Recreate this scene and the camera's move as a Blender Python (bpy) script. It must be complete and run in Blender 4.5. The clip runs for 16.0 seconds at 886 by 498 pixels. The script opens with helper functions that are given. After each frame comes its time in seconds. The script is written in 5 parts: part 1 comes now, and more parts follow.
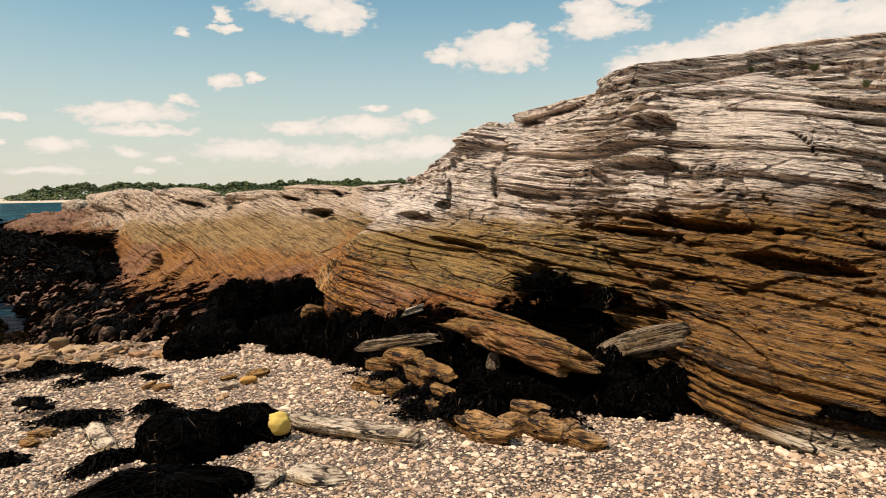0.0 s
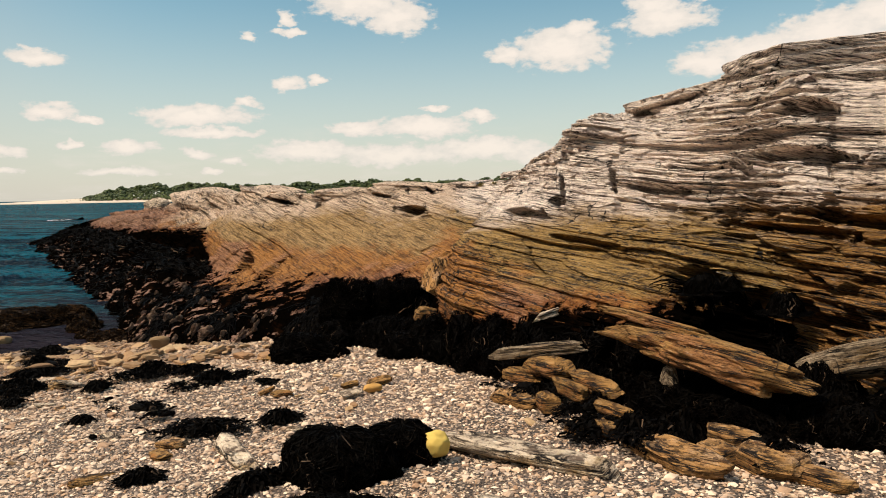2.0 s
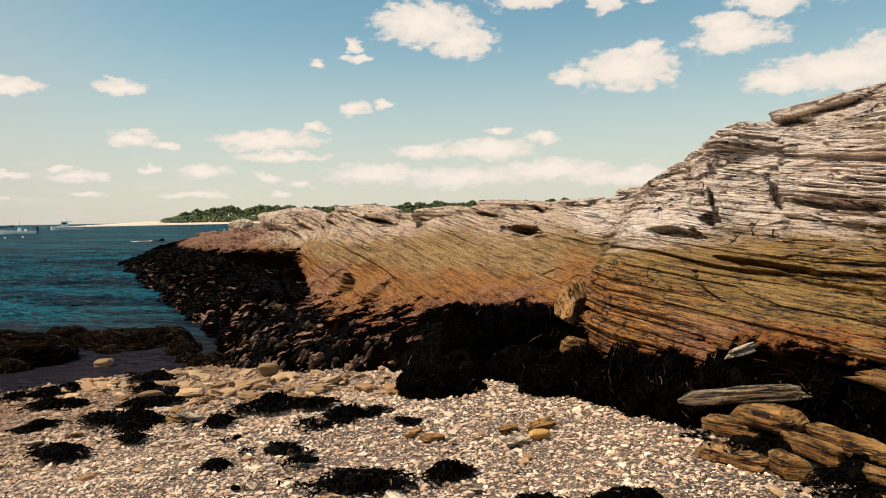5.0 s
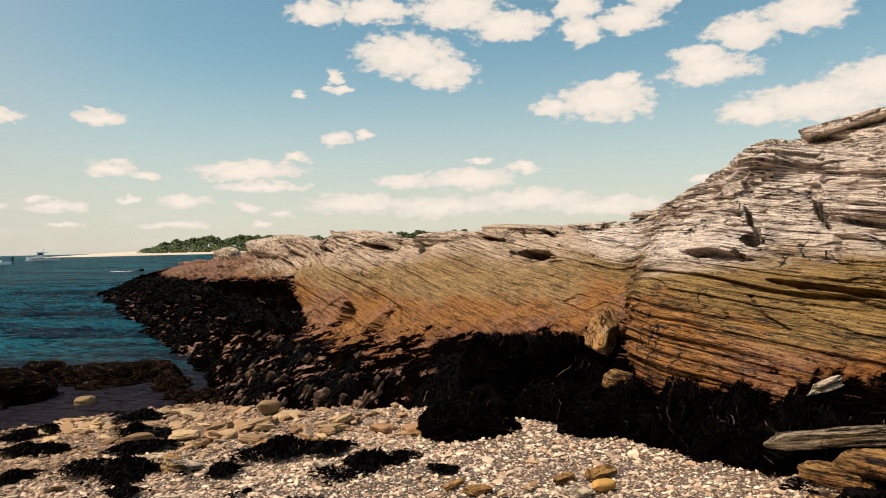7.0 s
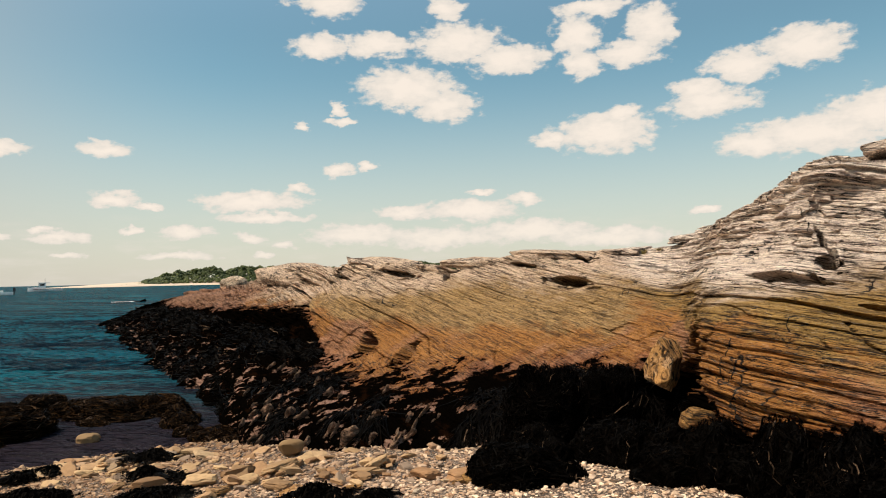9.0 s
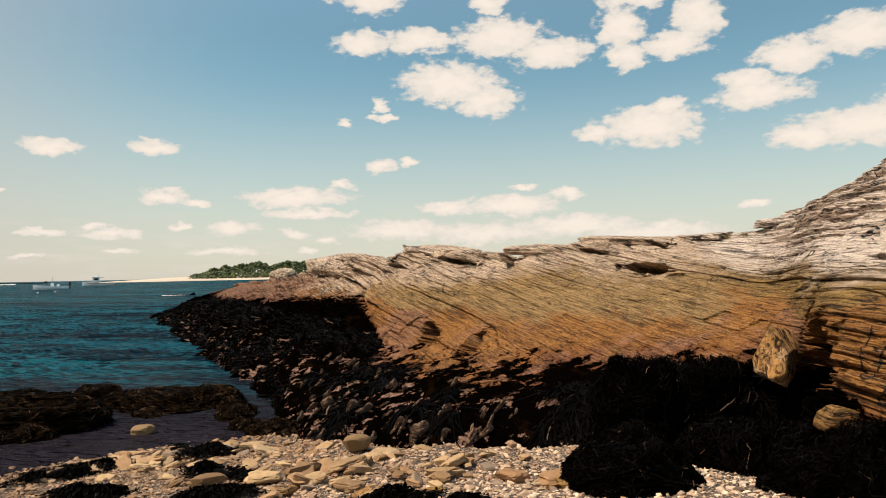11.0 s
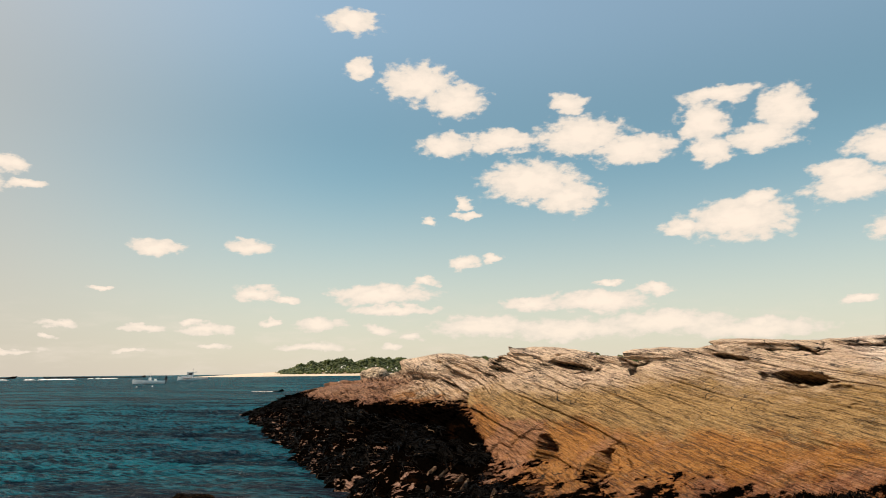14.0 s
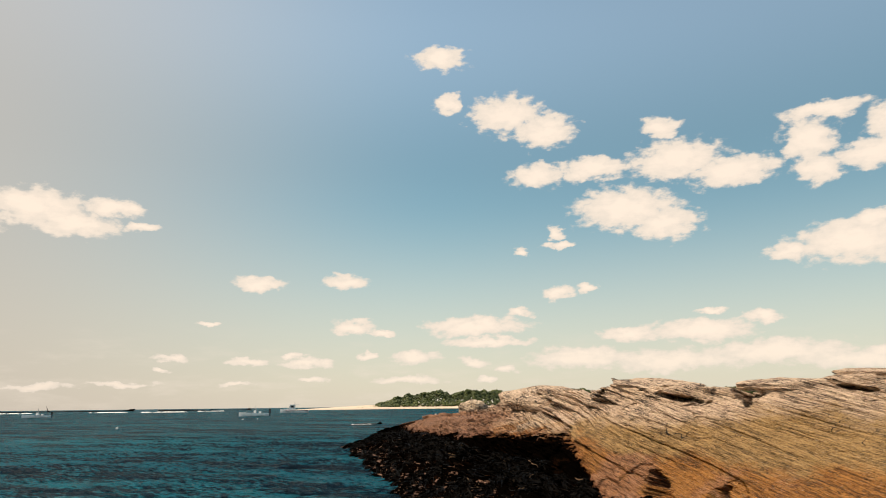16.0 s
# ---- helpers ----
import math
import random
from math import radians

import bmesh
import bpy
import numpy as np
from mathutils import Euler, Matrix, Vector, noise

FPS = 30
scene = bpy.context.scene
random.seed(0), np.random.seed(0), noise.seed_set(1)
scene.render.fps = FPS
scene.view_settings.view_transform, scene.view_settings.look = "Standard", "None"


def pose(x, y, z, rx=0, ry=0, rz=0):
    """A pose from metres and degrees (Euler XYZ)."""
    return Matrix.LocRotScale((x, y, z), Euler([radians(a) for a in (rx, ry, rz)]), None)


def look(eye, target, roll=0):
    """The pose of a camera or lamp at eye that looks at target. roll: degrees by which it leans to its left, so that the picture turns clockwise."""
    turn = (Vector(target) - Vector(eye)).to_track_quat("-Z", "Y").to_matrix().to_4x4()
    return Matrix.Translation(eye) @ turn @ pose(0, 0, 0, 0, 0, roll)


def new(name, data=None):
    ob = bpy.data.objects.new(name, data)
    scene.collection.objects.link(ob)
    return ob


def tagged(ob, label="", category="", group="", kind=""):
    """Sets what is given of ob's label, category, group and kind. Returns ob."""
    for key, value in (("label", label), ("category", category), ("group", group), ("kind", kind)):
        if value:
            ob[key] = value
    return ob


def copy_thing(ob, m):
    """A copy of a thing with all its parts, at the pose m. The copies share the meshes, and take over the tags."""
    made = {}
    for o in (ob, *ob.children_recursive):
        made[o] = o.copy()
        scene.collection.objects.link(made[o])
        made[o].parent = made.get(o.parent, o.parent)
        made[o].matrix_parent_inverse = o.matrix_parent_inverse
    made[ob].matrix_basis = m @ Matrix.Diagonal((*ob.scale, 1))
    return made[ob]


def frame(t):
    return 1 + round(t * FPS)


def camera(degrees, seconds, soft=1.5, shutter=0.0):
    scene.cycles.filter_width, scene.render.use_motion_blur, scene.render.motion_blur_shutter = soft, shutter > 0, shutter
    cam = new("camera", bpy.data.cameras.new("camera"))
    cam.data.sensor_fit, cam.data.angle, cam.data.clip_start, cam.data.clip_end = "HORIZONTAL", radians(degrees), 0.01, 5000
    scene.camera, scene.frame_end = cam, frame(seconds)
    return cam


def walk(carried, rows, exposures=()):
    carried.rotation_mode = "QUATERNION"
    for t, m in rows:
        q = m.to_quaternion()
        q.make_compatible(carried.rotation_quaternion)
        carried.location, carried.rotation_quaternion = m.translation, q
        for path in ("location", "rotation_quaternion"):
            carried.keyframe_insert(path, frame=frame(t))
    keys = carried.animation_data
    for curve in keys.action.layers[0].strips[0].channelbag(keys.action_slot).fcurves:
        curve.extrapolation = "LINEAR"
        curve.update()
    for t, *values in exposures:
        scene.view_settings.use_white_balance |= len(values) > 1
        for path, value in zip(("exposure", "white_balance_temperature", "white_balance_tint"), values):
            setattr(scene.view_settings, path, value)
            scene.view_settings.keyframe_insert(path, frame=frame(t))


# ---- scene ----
cam = camera(64.6, 16.0, soft=1.0)
METRES, EYE, TILT, LEAN, TURN = 6.25, 2.78, -2.8, -3.6, 0.0
ROWS = [
    (0.0, 0.0, 0.0, 0.0, -0.14, -1.75, 4.48),
    (0.5, -0.0352, 0.0248, -0.0002, 0.6, -1.52, 4.42),
    (1.0, -0.0716, 0.0468, 0.0001, 1.56, -1.47, 4.29),
    (1.5, -0.1001, 0.079, 0.0007, 3.08, -1.52, 4.28),
    (2.0, -0.1307, 0.1041, 0.0039, 4.69, -1.39, 4.3),
    (2.5, -0.1599, 0.1306, 0.0059, 5.86, -0.9, 4.24),
    (3.0, -0.1899, 0.1573, 0.0057, 7.14, -0.21, 4.17),
    (3.5, -0.2225, 0.1725, 0.0063, 8.15, 0.24, 4.07),
    (4.0, -0.2495, 0.1921, 0.009, 8.96, 0.38, 4.05),
    (4.5, -0.2731, 0.2122, 0.0114, 10.02, 0.56, 4.1),
    (7.0, -0.3969, 0.3443, 0.0118, 8.39, 3.07, 4.38),
    (7.5, -0.4177, 0.3739, 0.0107, 8.04, 3.96, 4.52),
    (8.0, -0.4416, 0.4037, 0.0109, 7.45, 4.75, 4.49),
    (8.5, -0.4659, 0.4361, 0.0114, 7.53, 5.3, 4.41),
    (9.0, -0.4924, 0.4602, 0.0105, 8.53, 5.61, 4.34),
    (11.5, -0.5971, 0.5929, -0.0005, 12.91, 5.44, 4.04),
    (12.0, -0.6161, 0.615, 0.0108, 14.01, 5.54, 4.04),
    (12.5, -0.6313, 0.6402, 0.0167, 14.75, 6.72, 3.94),
    (13.0, -0.6464, 0.6626, 0.024, 15.79, 8.71, 3.84),
    (13.5, -0.6671, 0.6717, 0.0301, 17.12, 11.16, 3.58),
    (14.0, -0.6833, 0.6766, 0.0359, 18.68, 13.75, 3.14),
    (14.5, -0.6875, 0.6738, 0.038, 20.79, 16.02, 2.9),
    (15.0, -0.6897, 0.6711, 0.0374, 22.99, 17.39, 2.83),
    (15.5, -0.6927, 0.6677, 0.0356, 24.9, 17.59, 2.73),
    (16.0, -0.697, 0.6671, 0.0352, 26.35, 16.71, 2.62),
]
LIGHT = [(0.0, 0.02, 6750, 13), (9.0, 0.0, 6850, 13), (12.5, 0.02, 7000, 14), (15.0, 0.06, 7400, 15.5), (16.0, 0.04, 7400, 15.5)]
walk(cam, [(t, pose(0, 0, EYE, TILT, LEAN, TURN) @ pose(METRES * x, METRES * y, METRES * z, 90 + pitch, roll, yaw)) for t, x, y, z, yaw, pitch, roll in ROWS], LIGHT)

# ---- light ----
SUN_AZ, SUN_EL = 112.0, 58.0      # degrees to the left of the first view, and above the horizon
sun_way = Vector((-math.sin(radians(SUN_AZ)) * math.cos(radians(SUN_EL)),
                  math.cos(radians(SUN_AZ)) * math.cos(radians(SUN_EL)), math.sin(radians(SUN_EL))))
lamp = bpy.data.lights.new("sun", "SUN")
lamp.energy, lamp.angle, lamp.color = 5.0, radians(0.53), (1.0, 0.90, 0.74)
sun = new("sun", lamp)
sun.matrix_world = look((0, 0, 60), Vector((0, 0, 60)) - sun_way)


class Nodes:
    """Short hand for building a node tree."""

    def __init__(self, tree):
        self.tree = tree

    def add(self, kind, **values):
        n = self.tree.nodes.new("ShaderNode" + kind)
        for k, v in values.items():
            if k == "op":
                n.operation = v
            elif k == "blend":
                n.blend_type = v
            elif k == "data":
                n.data_type = v
            else:
                n.inputs[k.replace("_", " ")].default_value = v
        return n

    def link(self, a, b):
        self.tree.links.new(a, b)
        return b

    def feed(self, socket, value):
        if isinstance(value, bpy.types.NodeSocket):
            self.tree.links.new(value, socket)
        else:
            socket.default_value = value

    def math(self, op, a, b=0.0, c=0.0, clamp=False):
        n = self.tree.nodes.new("ShaderNodeMath")
        n.operation, n.use_clamp = op, clamp
        for i, v in enumerate((a, b, c)):
            self.feed(n.inputs[i], v)
        return n.outputs[0]

    def vec(self, op, a, b=(0, 0, 0)):
        n = self.tree.nodes.new("ShaderNodeVectorMath")
        n.operation = op
        self.feed(n.inputs[0], a)
        self.feed(n.inputs[1], b)
        return n.outputs["Value"] if op == "LENGTH" else n.outputs["Vector"]

    def ramp(self, value, lo, hi, a=0.0, b=1.0):
        n = self.tree.nodes.new("ShaderNodeMapRange")
        n.interpolation_type = "SMOOTHSTEP"
        for i, v in enumerate((value, lo, hi, a, b)):
            self.feed(n.inputs[i], v)
        return n.outputs[0]

    def mix(self, fac, a, b, blend="MIX"):
        n = self.tree.nodes.new("ShaderNodeMix")
        n.data_type, n.blend_type = "RGBA", blend
        self.feed(n.inputs[0], fac)
        self.feed(n.inputs[6], a if isinstance(a, bpy.types.NodeSocket) else (*a[:3], 1))
        self.feed(n.inputs[7], b if isinstance(b, bpy.types.NodeSocket) else (*b[:3], 1))
        return n.outputs[2]

    def noise(self, vector, scale, detail=4.0, rough=0.55, distort=0.0):
        n = self.tree.nodes.new("ShaderNodeTexNoise")
        self.feed(n.inputs["Vector"], vector)
        for k, v in (("Scale", scale), ("Detail", detail), ("Roughness", rough), ("Distortion", distort)):
            n.inputs[k].default_value = v
        return n.outputs["Fac"]

    def voronoi(self, vector, scale, feature="F1", out="Distance"):
        n = self.tree.nodes.new("ShaderNodeTexVoronoi")
        n.feature = feature
        self.feed(n.inputs["Vector"], vector)
        n.inputs["Scale"].default_value = scale
        return n.outputs[out]

    def stretch(self, vector, scale, turn=(0, 0, 0)):
        n = self.tree.nodes.new("ShaderNodeMapping")
        self.feed(n.inputs["Vector"], vector)
        n.inputs["Scale"].default_value = scale
        n.inputs["Rotation"].default_value = [radians(a) for a in turn]
        return n.outputs[0]

    def line(self, value, pairs):
        """A broken line through (value, result) pairs."""
        lo, hi = pairs[0][0], pairs[-1][0]
        low, high = min(v for _, v in pairs), max(v for _, v in pairs)
        n = self.tree.nodes.new("ShaderNodeValToRGB")
        e = n.color_ramp.elements
        while len(e) < len(pairs):
            e.new(0.5)
        for i, (x, v) in enumerate(pairs):
            e[i].position = (x - lo) / (hi - lo)
            g = (v - low) / (high - low)
            e[i].color = (g, g, g, 1)
        self.feed(n.inputs[0], self.math("DIVIDE", self.math("SUBTRACT", value, lo), hi - lo))
        return self.math("ADD", self.math("MULTIPLY", n.outputs[0], high - low), low)

    def bump(self, height, strength, distance, before=None):
        n = self.tree.nodes.new("ShaderNodeBump")
        self.feed(n.inputs["Height"], height)
        n.inputs["Strength"].default_value, n.inputs["Distance"].default_value = strength, distance
        if before is not None:
            self.feed(n.inputs["Normal"], before)
        return n.outputs[0]


# clouds: degrees to the left of the first view, degrees up, half width, half height
CLOUDS_HIGH = [
    (26.0, 27.8, 2.4, 1.1), (25.5, 24.3, 1.3, 0.8), (20.4, 23.2, 3.4, 1.6), (17.0, 21.8, 2.8, 1.5), (7.7, 21.2, 1.8, 0.9),
    (18.0, 18.3, 2.6, 1.0), (13.2, 18.6, 3.3, 1.1), (6.6, 18.7, 4.2, 1.6), (2.5, 17.2, 4.0, 1.2), (10.9, 15.3, 4.5, 1.8),
    (7.7, 13.8, 2.8, 1.4), (-3.0, 18.8, 2.1, 1.8), (-4.4, 20.7, 2.9, 0.7), (-8.9, 18.9, 2.0, 1.9), (-7.2, 17.1, 2.8, 1.3),
    (-3.5, 16.5, 1.9, 1.3)]
CLOUDS_FAIR = [
    (-5.0, 11.2, 4.4, 1.8), (-6.4, 12.5, 1.6, 0.8), (-0.6, 10.9, 1.7, 0.7), (16.2, 12.6, 1.4, 0.4), (16.5, 13.6, 0.8, 0.6),
    (16.7, 8.9, 1.5, 0.6), (14.4, 9.2, 0.8, 0.4), (19.9, 7.3, 1.3, 0.4), (23.3, 6.2, 4.4, 0.9), (22.3, 5.0, 4.2, 0.4),
    (34.0, 9.9, 2.1, 0.6), (41.0, 9.6, 2.0, 0.7), (33.3, 6.2, 2.0, 0.7), (31.1, 5.8, 1.2, 0.3), (19.5, 12.3, 0.8, 0.4),
    (57.2, 14.2, 3.9, 1.4), (54.6, 13.3, 3.4, 1.1), (51.9, 14.7, 2.4, 0.7), (49.8, 13.4, 1.4, 0.4), (61.2, 12.7, 2.6, 1.1)]
CLOUDS_SIDE = [
    (-13.1, 12.8, 3.6, 1.2), (-12.2, 13.8, 2.2, 1.0), (-15.4, 15.2, 3.0, 1.4), (-19.6, 16.0, 3.4, 1.5), (-19.8, 9.8, 5.6, 1.5),
    (-24.1, 10.8, 4.2, 1.8), (-27.5, 11.7, 3.2, 1.8), (-32.0, 11.4, 4.6, 1.5), (-16.0, 9.4, 3.0, 1.0), (-5.0, 3.0, 6.4, 0.8),
    (15.0, 3.6, 4.4, 0.9), (8.0, 3.2, 5.6, 0.9), (0.9, 3.7, 5.8, 0.9), (-12.3, 4.8, 1.2, 0.3), (4.9, 7.0, 1.2, 0.3)]
CLOUDS_LOW = [
    (11.2, 5.3, 2.8, 0.7), (5.8, 5.5, 4.1, 1.0), (1.5, 6.2, 1.7, 0.45), (28.4, 3.8, 2.3, 0.55), (23.5, 3.5, 1.4, 0.4),
    (20.8, 2.8, 0.9, 0.4), (47.1, 3.7, 1.4, 0.3), (41.4, 3.6, 1.7, 0.3), (37.0, 3.4, 2.3, 0.4), (29.0, 2.0, 2.9, 0.4),
    (22.7, 2.1, 0.9, 0.3), (32.2, 3.9, 0.7, 0.3), (42.1, 1.8, 1.5, 0.2), (47.7, 2.8, 0.6, 0.2), (38.3, 3.9, 0.8, 0.3),
    (36.5, 2.2, 1.2, 0.25), (50.6, 1.9, 2.5, 0.25), (55.9, 1.6, 2.8, 0.3), (44.6, 6.4, 0.9, 0.25)]


def make_sky():
    world = bpy.data.worlds.new("sky")
    scene.world = world
    world.use_nodes = True
    n = Nodes(world.node_tree)
    background = world.node_tree.nodes["Background"]
    sky = n.add("TexSky")
    sky.sky_type, sky.sun_disc = "NISHITA", False
    sky.sun_elevation, sky.sun_rotation = radians(SUN_EL), radians(-SUN_AZ)
    sky.air_density, sky.dust_density, sky.ozone_density = 1.0, 0.6, 1.6
    way = n.add("TexCoord").outputs["Generated"]
    split = n.add("SeparateXYZ")
    n.link(way, split.inputs[0])
    x, y, z = split.outputs
    turn = n.math("DEGREES", n.math("ARCTAN2", n.math("MULTIPLY", x, -1.0), y))
    up = n.math("DEGREES", n.math("ARCSINE", z))
    flat = n.add("CombineXYZ")
    n.link(turn, flat.inputs[0])
    n.link(up, flat.inputs[1])
    flat = flat.outputs[0]
    # uneven, torn outlines
    coarse = n.add("TexNoise", Scale=0.5, Detail=4.0, Roughness=0.55)
    n.link(n.vec("MULTIPLY", flat, (1.0, 1.7, 1.0)), coarse.inputs["Vector"])
    warp = n.vec("MULTIPLY", n.vec("SUBTRACT", coarse.outputs["Color"], (0.5, 0.5, 0.5)), (2.6, 1.5, 0.0))
    bent = n.vec("ADD", flat, warp)
    density = None
    for a, e, w, h in CLOUDS_HIGH + CLOUDS_FAIR + CLOUDS_SIDE + CLOUDS_LOW:
        d = n.vec("MULTIPLY", n.vec("SUBTRACT", bent, (a, e, 0)), (0.97 / w, 0.97 / h, 0))
        one = n.math("SUBTRACT", 1.0, n.vec("LENGTH", d))
        density = one if density is None else n.math("MAXIMUM", density, one)
    fine = n.noise(n.vec("MULTIPLY", flat, (1.0, 1.8, 1.0)), 1.0, 4.0, 0.55)
    density = n.math("ADD", density, n.math("MULTIPLY", n.math("SUBTRACT", fine, 0.5), 1.1))
    cover = n.ramp(density, -0.06, 0.34)
    wisps = n.noise(n.vec("MULTIPLY", flat, (0.22, 0.9, 1.0)), 1.0, 4.0, 0.6)
    haze = n.math("MULTIPLY", n.ramp(wisps, 0.45, 0.8), n.ramp(up, 7.0, 1.5))
    cover = n.math("MAXIMUM", cover, n.math("MULTIPLY", haze, 0.55))
    # softer and thinner towards the horizon
    cover = n.math("MULTIPLY", cover, n.ramp(up, -0.2, 6.0, 0.7, 0.96))
    cover = n.math("MULTIPLY", cover, n.ramp(up, -0.5, 0.3))
    tinted = n.mix(1.0, sky.outputs[0], SKY_TINT, "MULTIPLY")
    lift = n.add("CombineXYZ")
    for i, most in enumerate((1.85, 1.5, 1.45)):
        n.link(n.ramp(up, 18.0, 31.0, 1.0, most), lift.inputs[i])
    tinted = n.mix(1.0, tinted, lift.outputs[0], "MULTIPLY")
    milky = n.mix(n.ramp(up, 17.0, -1.0, 0.0, 0.8), tinted, HORIZON)
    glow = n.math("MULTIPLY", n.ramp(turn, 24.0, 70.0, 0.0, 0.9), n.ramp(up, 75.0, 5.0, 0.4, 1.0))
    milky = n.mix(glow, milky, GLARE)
    shaded = n.mix(n.ramp(density, 0.1, 0.9), CLOUD_THIN, CLOUD_THICK)
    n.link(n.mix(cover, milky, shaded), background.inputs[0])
    background.inputs[1].default_value = 0.1


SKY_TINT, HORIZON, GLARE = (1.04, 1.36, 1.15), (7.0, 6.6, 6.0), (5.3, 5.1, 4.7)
CLOUD_THIN, CLOUD_THICK = (7.8, 7.5, 6.9), (9.4, 8.7, 7.8)
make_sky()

# ---- noise on arrays ----
def rnd(*keys):
    """A number from 0 to 1 for each lattice cell."""
    h = np.zeros(np.broadcast(*keys).shape, dtype=np.uint64)
    for k, m in zip(keys, (374761393, 668265263, 2147483647, 1274126177)):
        h = h * np.uint64(2654435761) + (np.asarray(k).astype(np.int64).astype(np.uint64) * np.uint64(m))
        h ^= h >> np.uint64(15)
    h *= np.uint64(2246822519)
    h ^= h >> np.uint64(13)
    h *= np.uint64(3266489917)
    h ^= h >> np.uint64(16)
    return (h & np.uint64(0xFFFFFF)).astype(float) / 0xFFFFFF


def value_noise(p, seed=0):
    """Smooth noise from -1 to 1 at points p of shape (..., 3)."""
    i = np.floor(p).astype(np.int64)
    f = p - i
    f = f * f * (3 - 2 * f)
    out = 0
    for a in (0, 1):
        for b in (0, 1):
            for c in (0, 1):
                w = (f[..., 0] if a else 1 - f[..., 0]) * (f[..., 1] if b else 1 - f[..., 1]) * (f[..., 2] if c else 1 - f[..., 2])
                out = out + w * rnd(i[..., 0] + a, i[..., 1] + b, i[..., 2] + c, np.int64(seed))
    return out * 2 - 1


def fbm(p, octaves=4, seed=0):
    out, amp = 0, 0.5
    for k in range(octaves):
        out = out + amp * value_noise(p * 2 ** k + 17.3 * k, seed + k)
        amp *= 0.5
    return out


def ground_z(x, y):
    """The beach: a plane that falls to the sea, steeper at its edge."""
    z = 1.28 - 0.049 * y + 0.063 * x
    z = np.where(z < 0.4, 0.4 + (z - 0.4) * 1.25, z)
    z = np.where(z < -0.3, -0.3 + 0.35 * (z + 0.3), z)
    z = np.where(z > 2.2, 2.2 + 0.3 * (z - 2.2), z)
    return np.maximum(z, -6.0)


# ---- materials ----
def material(name):
    m = bpy.data.materials.new(name)
    m.use_nodes = True
    n = Nodes(m.node_tree)
    return m, n, m.node_tree.nodes["Principled BSDF"]


def world_place(n):
    g = n.add("NewGeometry")
    s = n.add("SeparateXYZ")
    n.link(g.outputs["Position"], s.inputs[0])
    return g, g.outputs["Position"], s.outputs


BED = Vector((0.20, 0.05, 0.97)).normalized()          # normal of the bedding planes
STRIKE = Vector((0.97, -0.1, -0.2)).normalized()      # along the layers
STRIKE = (STRIKE - BED * STRIKE.dot(BED)).normalized()
CROSS = BED.cross(STRIKE)


def bedded(n, place):
    """Coordinates along, across and through the layers."""
    c = n.add("CombineXYZ")
    for i, axis in enumerate((STRIKE, CROSS, BED)):
        d = n.tree.nodes.new("ShaderNodeVectorMath")
        d.operation = "DOT_PRODUCT"
        n.link(place, d.inputs[0])
        d.inputs[1].default_value = axis
        if axis is BED:          # the layers dip more steeply towards the sea
            split = n.add("SeparateXYZ")
            n.link(place, split.inputs[0])
            n.link(n.math("ADD", d.outputs["Value"], n.math("MULTIPLY", n.math("MINIMUM", n.math("ADD", split.outputs[0], 1.4), 0.0), 0.15)), c.inputs[i])
        else:
            n.link(d.outputs["Value"], c.inputs[i])
    return c.outputs[0]


# heights on the outcrop, along x: where the weed ends, where the rust ends, where the pale rock begins
WEED_LINE = [(-19.0, 1.55), (-15.0, 1.6), (-12.0, 1.7), (-9.2, 1.85), (-8.4, 1.75), (-7.7, 1.25), (-7.2, 0.95), (-5.6, 1.0), (-4.0, 1.12), (-2.6, 1.36),
             (-1.75, 1.42), (-1.5, 1.22), (-0.7, 1.34), (-0.1, 1.5), (0.5, 1.62), (0.9, 1.74), (1.45, 1.8), (1.66, 1.66), (1.76, 1.0), (3.0, 0.85)]
RUST_LINE = [(-10.0, 1.9), (-7.5, 1.75), (-5.0, 1.62), (-3.0, 1.66), (-2.2, 1.7), (-1.7, 2.0), (-0.6, 1.72), (0.4, 1.6), (1.6, 1.6), (2.2, 2.1), (3.2, 2.25), (6.0, 2.2)]
PALE_LINE = [(-10.0, 1.9), (-7.5, 2.2), (-5.0, 2.25), (-3.0, 2.3), (-1.9, 2.45), (-1.2, 2.25), (0.5, 2.3), (2.0, 2.45), (3.2, 2.6), (6.0, 2.7)]


